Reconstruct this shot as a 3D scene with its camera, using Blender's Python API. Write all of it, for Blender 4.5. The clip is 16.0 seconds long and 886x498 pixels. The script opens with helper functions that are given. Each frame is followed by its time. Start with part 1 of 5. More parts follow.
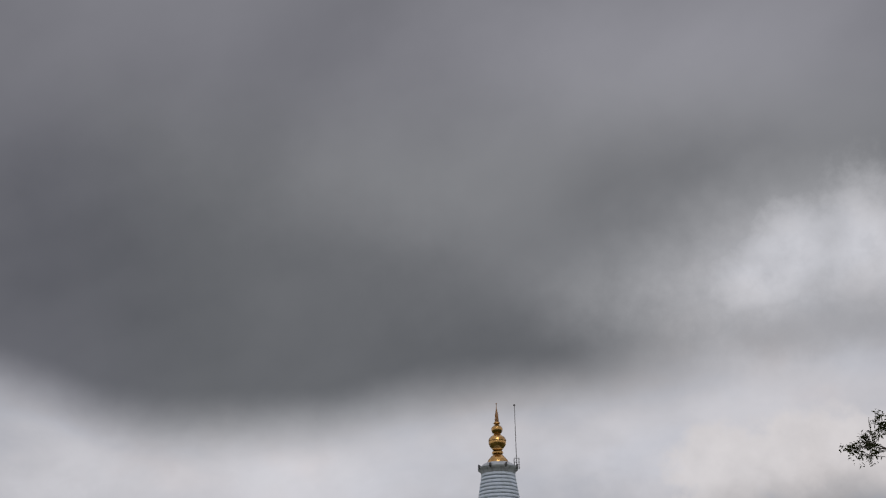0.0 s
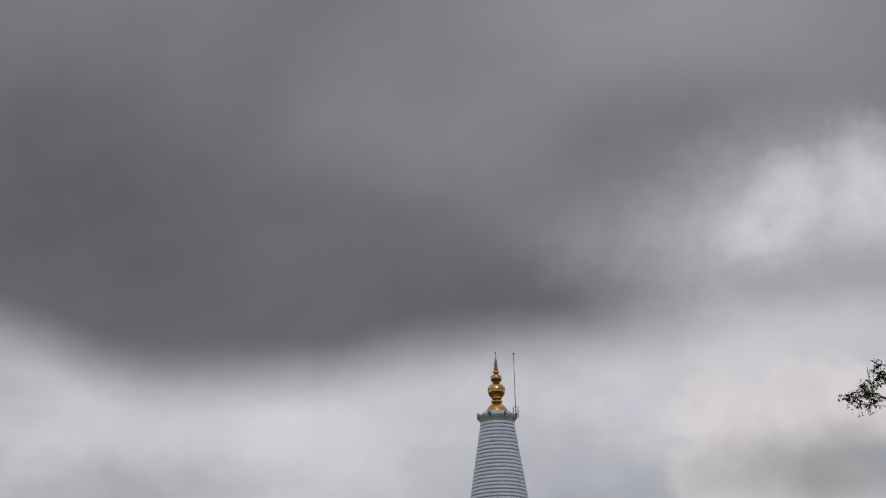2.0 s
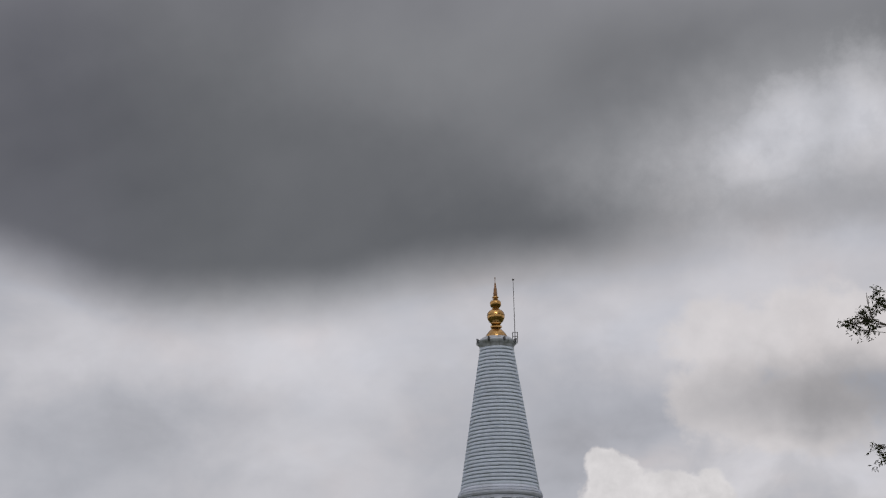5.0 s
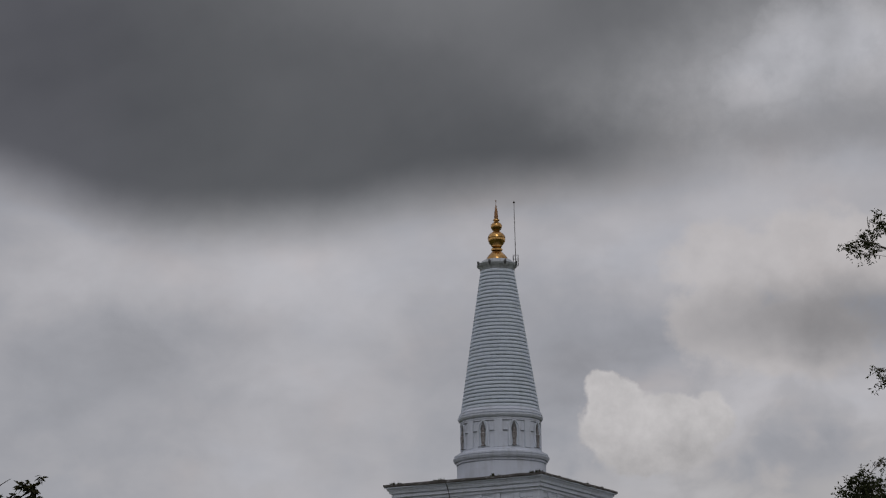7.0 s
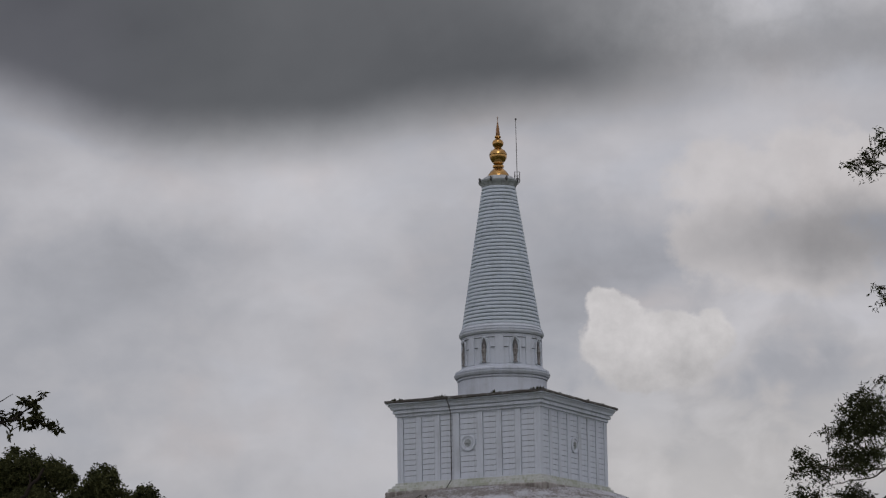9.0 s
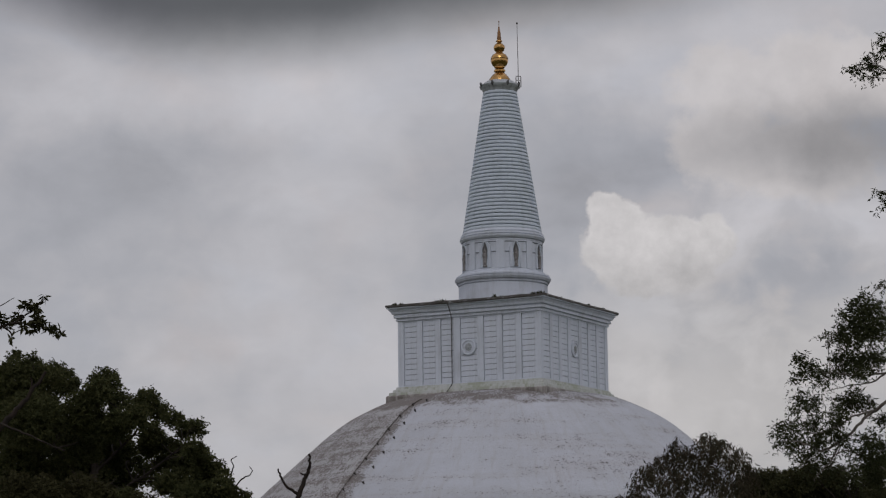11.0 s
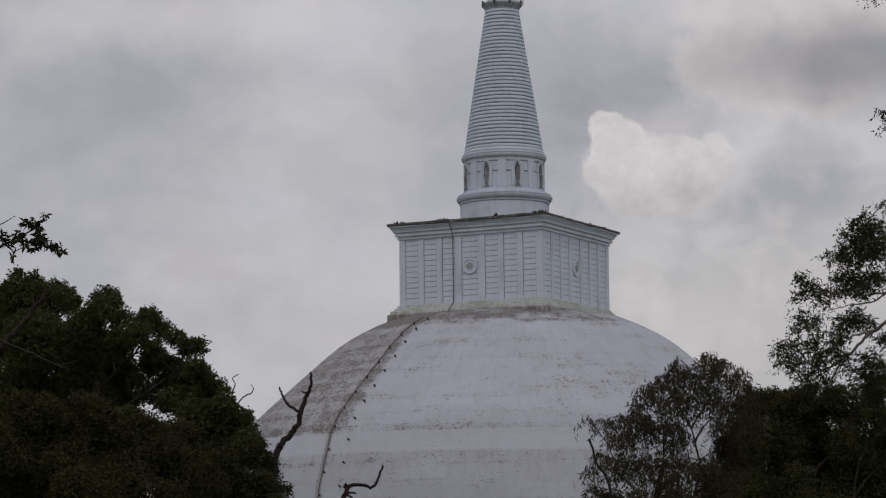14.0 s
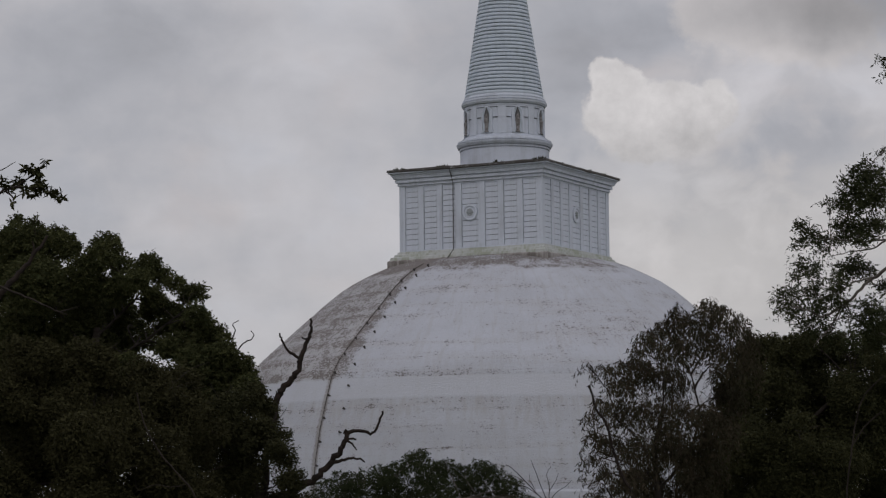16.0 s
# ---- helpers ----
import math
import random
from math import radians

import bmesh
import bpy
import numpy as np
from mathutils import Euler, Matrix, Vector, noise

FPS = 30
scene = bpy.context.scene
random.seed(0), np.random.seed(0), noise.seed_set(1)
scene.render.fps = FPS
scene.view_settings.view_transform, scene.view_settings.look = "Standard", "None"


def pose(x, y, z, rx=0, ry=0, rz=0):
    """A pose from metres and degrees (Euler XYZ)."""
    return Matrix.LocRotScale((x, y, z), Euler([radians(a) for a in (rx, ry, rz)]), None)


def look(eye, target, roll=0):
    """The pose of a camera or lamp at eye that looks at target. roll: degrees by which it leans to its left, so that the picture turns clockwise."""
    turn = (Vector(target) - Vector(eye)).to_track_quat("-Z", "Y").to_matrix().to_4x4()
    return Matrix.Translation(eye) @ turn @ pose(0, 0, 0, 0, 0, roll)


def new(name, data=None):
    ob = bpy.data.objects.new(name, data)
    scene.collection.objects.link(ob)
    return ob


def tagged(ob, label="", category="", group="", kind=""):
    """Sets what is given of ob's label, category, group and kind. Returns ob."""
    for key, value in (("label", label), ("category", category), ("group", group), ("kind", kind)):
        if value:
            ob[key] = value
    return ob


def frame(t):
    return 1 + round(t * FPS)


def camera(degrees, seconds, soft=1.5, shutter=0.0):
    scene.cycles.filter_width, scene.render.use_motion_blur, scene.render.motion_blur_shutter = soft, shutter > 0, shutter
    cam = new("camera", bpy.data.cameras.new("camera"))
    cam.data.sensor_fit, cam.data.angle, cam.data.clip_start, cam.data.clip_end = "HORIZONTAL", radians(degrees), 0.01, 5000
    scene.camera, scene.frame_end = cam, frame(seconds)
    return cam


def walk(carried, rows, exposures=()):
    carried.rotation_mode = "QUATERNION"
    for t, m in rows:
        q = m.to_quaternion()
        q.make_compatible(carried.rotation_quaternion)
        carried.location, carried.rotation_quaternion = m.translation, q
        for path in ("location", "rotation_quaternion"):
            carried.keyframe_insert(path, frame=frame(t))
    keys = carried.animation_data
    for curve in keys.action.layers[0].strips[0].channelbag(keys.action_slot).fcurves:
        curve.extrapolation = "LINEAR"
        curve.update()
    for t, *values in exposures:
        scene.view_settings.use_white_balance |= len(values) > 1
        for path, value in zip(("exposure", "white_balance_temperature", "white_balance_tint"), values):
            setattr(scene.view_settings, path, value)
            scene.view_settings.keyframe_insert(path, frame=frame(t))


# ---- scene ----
cam = camera(18.553, 16.0, soft=1.25)

# ---- the walk: a long lens on one spot, tilting down: seconds, heading, pitch, roll ----
EYE = (0.0, 0.0, 1.7)
TURNS = [
    (0.0, 0.217, 16.933, -1.351), (0.5, 0.222, 16.696, -1.341), (1.0, 0.221, 16.461, -1.319), (1.5, 0.211, 16.152, -1.291),
    (2.0, 0.204, 15.853, -1.263), (2.5, 0.193, 15.510, -1.229), (3.0, 0.202, 15.254, -1.182), (3.2, 0.199, 15.147, -1.178),
    (5.3, 0.174, 14.088, -1.129), (5.5, 0.172, 13.945, -1.124), (6.0, 0.154, 13.549, -1.070), (6.5, 0.136, 13.083, -1.023),
    (7.0, 0.127, 12.644, -0.977), (7.5, 0.119, 12.247, -0.940), (8.0, 0.098, 11.786, -0.903), (8.5, 0.080, 11.339, -0.872),
    (9.0, 0.069, 10.886, -0.838), (9.5, 0.045, 10.384, -0.797), (10.0, 0.034, 9.805, -0.756), (10.2, 0.031, 9.566, -0.752),
    (12.3, 0.003, 8.160, -0.713), (12.5, 0.000, 8.040, -0.709), (13.0, -0.003, 7.745, -0.672), (13.5, -0.020, 7.469, -0.648),
    (14.0, -0.031, 7.154, -0.620), (14.5, -0.034, 6.860, -0.607), (15.0, -0.036, 6.554, -0.596), (15.5, -0.042, 6.245, -0.583),
    (16.0, -0.044, 6.022, -0.578),
]
walk(cam, [(t, pose(*EYE, 90 + pitch, 0, -head) @ pose(0, 0, 0, 0, 0, roll)) for t, head, pitch, roll in TURNS],
     exposures=[(0.0, 0.02), (5.5, 0.02), (6.7, -0.39), (7.3, -0.39), (8.0, -0.28), (9.0, -0.21), (10.0, -0.22), (12.5, -0.17), (16.0, -0.14)])

# ---- world: a broken rain sky over a hazy blue one, and a veiled sun ----
SUN_EL, SUN_AZ = radians(52), radians(178)


class Nodes:
    """Short ways to lay shader nodes."""

    def __init__(self, tree):
        self.tree = tree

    def node(self, kind, **values):
        n = self.tree.nodes.new(kind)
        for key, value in values.items():
            n.inputs[key.replace("_", " ")].default_value = value
        return n

    def put(self, socket, value):
        if hasattr(value, "is_linked"):
            self.tree.links.new(value, socket)
        else:
            socket.default_value = value

    def math(self, op, a, b=0.0, c=0.0):
        n = self.tree.nodes.new("ShaderNodeMath")
        n.operation = op
        for i, v in enumerate((a, b, c)):
            self.put(n.inputs[i], v)
        return n.outputs[0]

    def add(self, a, b):
        return self.math("ADD", a, b)

    def sub(self, a, b):
        return self.math("SUBTRACT", a, b)

    def mul(self, a, b):
        return self.math("MULTIPLY", a, b)

    def step(self, value, a, b, lo=0.0, hi=1.0):
        n = self.tree.nodes.new("ShaderNodeMapRange")
        n.interpolation_type = "SMOOTHSTEP"
        for i, v in enumerate((value, a, b, lo, hi)):
            self.put(n.inputs[i], v)
        return n.outputs[0]

    def noise(self, vector, scale, detail=5.0, rough=0.55, distort=0.0):
        n = self.node("ShaderNodeTexNoise", Scale=scale, Detail=detail, Roughness=rough, Distortion=distort)
        self.put(n.inputs["Vector"], vector)
        return n.outputs["Fac"]

    def vec(self, x, y, z=0.0):
        n = self.tree.nodes.new("ShaderNodeCombineXYZ")
        for i, v in enumerate((x, y, z)):
            self.put(n.inputs[i], v)
        return n.outputs[0]

    def xyz(self, v):
        n = self.tree.nodes.new("ShaderNodeSeparateXYZ")
        self.put(n.inputs[0], v)
        return n.outputs

    def mixf(self, f, a, b):
        return self.add(a, self.mul(f, self.sub(b, a)))

    def mix(self, f, a, b, blend="MIX"):
        n = self.tree.nodes.new("ShaderNodeMix")
        n.data_type, n.blend_type = "RGBA", blend
        self.put(n.inputs[0], f)
        self.put(n.inputs[6], a)
        self.put(n.inputs[7], b)
        return n.outputs[2]

    def ramp(self, f, stops, kind="EASE"):
        n = self.tree.nodes.new("ShaderNodeValToRGB")
        e = n.color_ramp.elements
        while len(e) < len(stops):
            e.new(0.5)
        for i, (p, c) in enumerate(stops):
            e[i].position = p
            e[i].color = (*c, 1) if isinstance(c, tuple) else (c, c, c, 1)
        n.color_ramp.interpolation = kind
        self.put(n.inputs[0], f)
        return n.outputs[0]


def make_world():
    world = bpy.data.worlds.new("overcast_sky")
    scene.world = world
    world.use_nodes = True
    world.node_tree.nodes.clear()
    s = Nodes(world.node_tree)
    way = s.tree.nodes.new("ShaderNodeTexCoord").outputs["Generated"]
    x, y, z = s.xyz(way)
    deg = 180 / math.pi
    u = s.mul(s.math("ARCTAN2", x, y), deg)
    v = s.mul(s.math("ARCSINE", z), deg)
    flat = s.vec(u, v)
    # ragged edges: the plan of the clouds is pushed about by two noises
    wob = s.sub(s.noise(flat, 0.35, 4.0), 0.5)
    wob2 = s.sub(s.noise(s.vec(s.add(u, 40.0), v), 0.38, 4.0), 0.5)
    fine = s.sub(s.noise(s.vec(s.add(u, 90.0), v), 1.3, 5.0, 0.6), 0.5)
    uw = s.add(s.add(u, s.mul(wob, 1.7)), s.mul(fine, 0.5))
    vw = s.add(s.add(v, s.mul(wob2, 1.3)), s.mul(fine, 0.35))

    def blob(u0, v0, ru, rv, soft, uu=uw, vv=vw):
        a = s.math("DIVIDE", s.sub(uu, u0), ru)
        b = s.math("DIVIDE", s.sub(vv, v0), rv)
        d = s.math("SQRT", s.add(s.mul(a, a), s.mul(b, b)))
        return s.step(d, 1 + soft, max(0.0, 1 - soft))

    # high pale veil with soft streaks
    streak = s.noise(s.vec(s.mul(u, 0.14), s.mul(v, 0.26), 3.0), 1.0, 5.0, 0.5)
    veil = s.step(streak, 0.3, 0.7, 0.44, 0.56)
    veil = s.add(veil, s.add(s.mul(fine, 0.05), s.mul(s.sub(s.noise(s.vec(u, s.mul(v, 1.4), 31.0), 0.55, 5.0, 0.55, 0.4), 0.5), 0.15)))
    for u0, v0, ru, rv, gain in ((-8.4, 12.3, 1.3, 0.8, 0.07), (-4.6, 12.1, 2.6, 0.8, 0.05), (-3.4, 9.3, 2.0, 1.1, 0.07), (-1.5, 11.5, 2.0, 2.0, 0.02),
                                 (6.8, 12.6, 2.8, 1.0, 0.10), (6.2, 6.2, 3.0, 1.6, 0.12), (8.0, 9.3, 2.0, 0.7, 0.06), (8.5, 13.6, 2.5, 0.8, 0.06), (-6.3, 10.2, 2.4, 1.2, -0.06), (2.9, 10.8, 0.9, 1.2, -0.02), (3.5, 12.8, 2.0, 0.9, 0.05), (3.9, 10.6, 0.9, 1.0, -0.03), (2.5, 9.0, 0.9, 1.4, -0.05), (5.2, 10.4, 1.4, 0.6, -0.05),
                                 (-8.5, 7.6, 2.5, 1.2, -0.03), (7.4, 8.3, 1.2, 0.9, -0.09), (-4.2, 7.2, 2.2, 0.9, 0.05)):
        veil = s.add(veil, s.mul(blob(u0, v0, ru, rv, 0.75), gain))
    # a paler bank on the right with a curled rim, grey below
    curl = s.sub(s.noise(s.vec(u, v, 5.0), 1.1, 6.0, 0.62), 0.5)
    bank = None
    for u0, v0, ru, rv in ((6.1, 11.0, 1.25, 1.0), (7.6, 10.6, 2.2, 0.9), (6.2, 12.2, 1.3, 0.85), (8.4, 12.2, 2.4, 1.1)):
        a, b = s.math("DIVIDE", s.sub(u, u0), ru), s.math("DIVIDE", s.sub(v, v0), rv)
        d = s.math("SQRT", s.add(s.mul(a, a), s.mul(b, b)))
        bank = d if bank is None else s.math("SMOOTH_MIN", bank, d, 0.25)
    bank = s.step(s.add(bank, s.mul(curl, 1.1)), 1.12, 0.72)
    veil = s.mixf(s.mul(bank, 0.75), veil, s.add(0.64, s.mul(s.add(fine, curl), 0.14)))
    # grey fleece below the bank
    veil = s.mixf(s.mul(blob(8.8, 10.9, 2.8, 0.8, 0.8), 0.9), veil, s.add(0.30, s.mul(curl, 0.12)))
    # broken low cloud in the lower right, with blue-grey gaps
    lump = s.noise(s.vec(u, s.mul(v, 1.25), 44.0), 0.65, 5.0, 0.5, 0.4)
    veil = s.sub(veil, s.mul(s.mul(s.step(lump, 0.56, 0.40), blob(6.3, 7.8, 4.2, 2.6, 0.6)), 0.06))
    veil = s.add(veil, s.mul(s.mul(s.step(lump, 0.52, 0.66), blob(6.3, 7.4, 4.2, 2.6, 0.6)), 0.04))
    # the cauliflower cloud beside the spire: heaped lobes, crisp above and to the right, dissolving below
    knob = s.sub(s.noise(s.vec(u, v, 12.0), 2.4, 6.0, 0.62), 0.5)

    def heap(lobes, blend):
        out = None
        for u0, v0, ru, rv in lobes:
            a, b = s.math("DIVIDE", s.sub(u, u0), ru), s.math("DIVIDE", s.sub(v, v0), rv)
            d = s.math("SQRT", s.add(s.mul(a, a), s.mul(b, b)))
            out = d if out is None else s.math("SMOOTH_MIN", out, d, blend)
        return out

    near = heap(((3.50, 9.58, 0.42, 0.46), (4.02, 9.40, 0.36, 0.42), (4.60, 9.00, 0.75, 0.50), (5.25, 8.95, 0.62, 0.52), (5.78, 8.92, 0.48, 0.58),
                 (3.52, 8.85, 0.55, 0.75), (4.6, 8.35, 1.35, 0.62)), 0.22)
    near = s.add(near, s.add(s.mul(curl, 0.5), s.mul(knob, 0.85)))
    puff = s.mul(s.step(near, 1.10, 0.84), s.step(s.add(s.sub(v, s.mul(s.sub(u, 3.0), 0.28)), s.mul(wob, 1.2)), 6.5, 7.7))
    low_heap = s.add(heap(((3.1, 7.5, 0.75, 0.5), (4.1, 7.2, 0.9, 0.7)), 0.3), s.add(s.mul(curl, 0.8), s.mul(knob, 0.6)))
    veil = s.mixf(s.mul(s.step(low_heap, 1.25, 0.55), 0.5), veil, 0.56)
    puff_light = s.add(s.step(s.sub(v, s.mul(u, 0.12)), 7.0, 8.9, 0.52, 0.665), s.mul(s.add(s.mul(fine, 1.5), s.add(curl, s.mul(knob, 1.4))), 0.17))
    veil = s.mixf(s.mul(puff, 0.94), veil, puff_light)
    # the dark rain cloud, with a torn, brighter hole in its right part
    sway = s.sub(s.noise(s.vec(s.add(u, 70.0), v), 0.32, 1.2, 0.4), 0.5)
    vs_ = s.add(v, s.add(s.mul(sway, 0.55), s.mul(s.add(wob, s.mul(fine, 0.35)), 0.5)))
    edge = s.mul(s.ramp(s.math("DIVIDE", s.add(u, 12.0), 24.0), [
        (0.0, 0.72), (0.108, 0.708), (0.158, 0.690), (0.21, 0.660), (0.31, 0.646), (0.388, 0.645), (0.458, 0.669), (0.52, 0.687),
        (0.567, 0.691), (0.617, 0.689), (0.675, 0.690), (0.73, 0.70), (0.83, 0.715), (1.0, 0.745)], "B_SPLINE"), 20.0)
    loose = s.step(u, 2.0, 7.0)
    rain = s.step(s.sub(vs_, edge), s.mixf(loose, -0.75, -0.8), s.mixf(loose, 1.0, 1.7))
    belly = s.noise(s.vec(s.mul(u, 0.12), s.mul(s.sub(v, s.mul(u, 0.35)), 0.2), 8.0), 1.0, 4.0, 0.45)
    grey = s.add(s.step(belly, 0.25, 0.75, 0.103, 0.15), s.mul(wob, 0.03))
    grey = s.add(grey, s.mul(s.step(vs_, 16.6, 20.8), 0.062))
    grey = s.add(grey, s.mul(blob(5.5, 20.8, 4.2, 1.8, 0.9), 0.08))
    grey = s.add(grey, s.mul(blob(-0.5, 18.3, 2.6, 1.2, 0.9), 0.04))
    grey = s.sub(grey, s.mul(blob(-8.5, 16.6, 3.6, 2.8, 0.9), 0.020))
    grey = s.sub(grey, s.mul(blob(-3.0, 15.2, 6.0, 1.6, 0.9), 0.014))
    grey = s.add(grey, s.mul(blob(9.5, 18.0, 2.4, 1.7, 0.9), 0.05))
    grey = s.add(grey, s.mul(blob(2.4, 16.9, 2.6, 1.6, 0.9), 0.05))
    light = s.mixf(rain, veil, grey)
    torn = s.add(heap(((7.2, 16.0, 1.35, 0.72), (7.9, 16.5, 1.25, 1.0), (9.5, 16.5, 1.6, 1.25)), 0.5), s.add(s.mul(curl, 1.1), s.mul(knob, 0.35)))
    hole = s.math("MAXIMUM", s.step(torn, 1.9, 0.25), s.mul(blob(7.9, 15.9, 3.5, 1.7, 0.85), 0.72))
    light = s.mixf(s.mul(hole, 0.95), light, s.add(0.585, s.add(s.mul(s.add(fine, knob), 0.15), s.mul(s.add(wob, curl), 0.16))))
    dusk = s.add(heap(((7.7, 14.85, 1.1, 0.42), (8.9, 15.0, 1.2, 0.42)), 0.4), s.mul(curl, 0.9))
    light = s.mixf(s.mul(s.step(dusk, 1.9, 0.3), 0.55), light, 0.31)
    # away from the rain cloud the overcast is thinner and brighter
    far = s.math("MAXIMUM", s.step(s.math("ABSOLUTE", u), 16.0, 60.0), s.step(v, 26.0, 50.0))
    broad = s.step(s.noise(way, 2.2, 5.0), 0.3, 0.7, 0.50, 0.85)
    light = s.mixf(far, light, broad)
    warm = s.noise(s.vec(s.mul(u, 0.3), s.mul(v, 0.45), 21.0), 1.0, 3.0)
    tint = s.ramp(warm, [(0.3, (0.985, 0.99, 1.065)), (0.5, (1.005, 0.99, 1.04)), (0.7, (1.035, 0.985, 1.01))])
    tint = s.mix(s.mul(blob(6.5, 5.6, 4.5, 2.6, 0.8), 0.7), tint, (1.04, 1.0, 0.985, 1))
    gap = s.mul(s.step(light, 0.53, 0.42), s.step(rain, 0.3, 0.0))
    tint = s.mix(s.mul(gap, 0.7), tint, (0.96, 0.985, 1.085, 1))
    tint = s.mix(s.mul(bank, 0.75), tint, (1.05, 0.995, 0.985, 1))
    tint = s.mix(s.mul(blob(-4.5, 10.5, 4.5, 2.2, 0.8), 0.5), tint, (0.99, 0.99, 1.05, 1))
    tint = s.mix(puff, tint, (1.03, 0.995, 0.995, 1))
    slate = s.mix(s.math("MAXIMUM", s.step(u, -4.5, -9.0), s.step(v, 18.0, 21.5)), (0.992, 1.0, 1.035, 1), (1.0, 0.988, 1.085, 1))
    tint = s.mix(s.mul(rain, s.sub(0.95, s.mul(hole, 0.6))), tint, slate)
    cloud = s.mix(1.0, tint, s.vec(s.mul(light, 1.009), light, light), "MULTIPLY")
    sky = s.tree.nodes.new("ShaderNodeTexSky")
    sky.sky_type, sky.sun_disc = "NISHITA", False
    sky.sun_elevation, sky.sun_rotation = SUN_EL, SUN_AZ
    thin = s.mix(1.0, sky.outputs[0], (0.09, 0.09, 0.09, 1), "MULTIPLY")
    back = s.tree.nodes.new("ShaderNodeBackground")
    s.put(back.inputs[0], s.mix(0.95, thin, cloud))
    back.inputs[1].default_value = 1.0
    out = s.tree.nodes.new("ShaderNodeOutputWorld")
    s.tree.links.new(back.outputs[0], out.inputs[0])


make_world()
sun = new("sun", bpy.data.lights.new("sun", "SUN"))
sun.data.energy, sun.data.angle, sun.data.color = 0.5, radians(20), (1.0, 0.96, 0.9)
reach = Vector((math.sin(SUN_AZ) * math.cos(SUN_EL), math.cos(SUN_AZ) * math.cos(SUN_EL), math.sin(SUN_EL)))
sun.matrix_world = look(reach * 900, (0, 0, 0))


# ---- materials ----
def material(name):
    m = bpy.data.materials.new(name)
    m.use_nodes = True
    s = Nodes(m.node_tree)
    return m, s, m.node_tree.nodes["Principled BSDF"]


def bump(s, shader, height, strength, distance):
    b = s.node("ShaderNodeBump", Strength=strength, Distance=distance)
    s.put(b.inputs["Height"], height)
    s.put(shader.inputs["Normal"], b.outputs[0])


def spot(s):
    return s.tree.nodes.new("ShaderNodeTexCoord").outputs["Object"]


def whitewash(name, colour, grime, amount, streaks=0.5):
    """Lime-washed plaster, with rain streaks and mould."""
    m, s, b = material(name)
    p = spot(s)
    x, y, z = s.xyz(p)
    big = s.noise(p, 0.25, 6.0, 0.6)
    drip = s.noise(s.vec(s.mul(x, 1.6), s.mul(y, 1.6), s.mul(z, 0.12)), 1.0, 5.0, 0.65)
    grain = s.noise(p, 9.0, 4.0, 0.7)
    dirt = s.step(s.add(s.mul(big, 0.5), s.mul(drip, streaks)), 0.45, 0.66, 0.0, amount)
    blotch = s.noise(p, 1.7, 5.0, 0.7)
    base = s.mix(dirt, (*colour, 1), (*grime, 1))
    base = s.mix(s.step(blotch, 0.52, 0.72, 0.0, 0.3), base, (*[c * 0.7 for c in colour], 1))
    base = s.mix(s.step(grain, 0.35, 0.75, 0.0, 0.22), base, (*[c * 0.72 for c in colour], 1))
    s.put(b.inputs["Base Color"], base)
    b.inputs["Roughness"].default_value = 0.85
    bump(s, b, grain, 0.35, 0.05)
    return m


def mouldy_rim():
    """Plaster edge gone black with mould, with flecks of white paint left."""
    m, s, b = material("mouldy_rim")
    p = spot(s)
    fleck = s.noise(p, 2.6, 4.0, 0.7)
    fine = s.noise(p, 9.0, 3.0, 0.6)
    base = s.mix(s.step(fine, 0.35, 0.65), (0.03, 0.028, 0.026, 1), (0.085, 0.078, 0.07, 1))
    base = s.mix(s.step(fleck, 0.57, 0.66, 0.0, 0.85), base, (0.34, 0.35, 0.36, 1))
    s.put(b.inputs["Base Color"], base)
    b.inputs["Roughness"].default_value = 0.9
    bump(s, b, fleck, 0.6, 0.08)
    return m


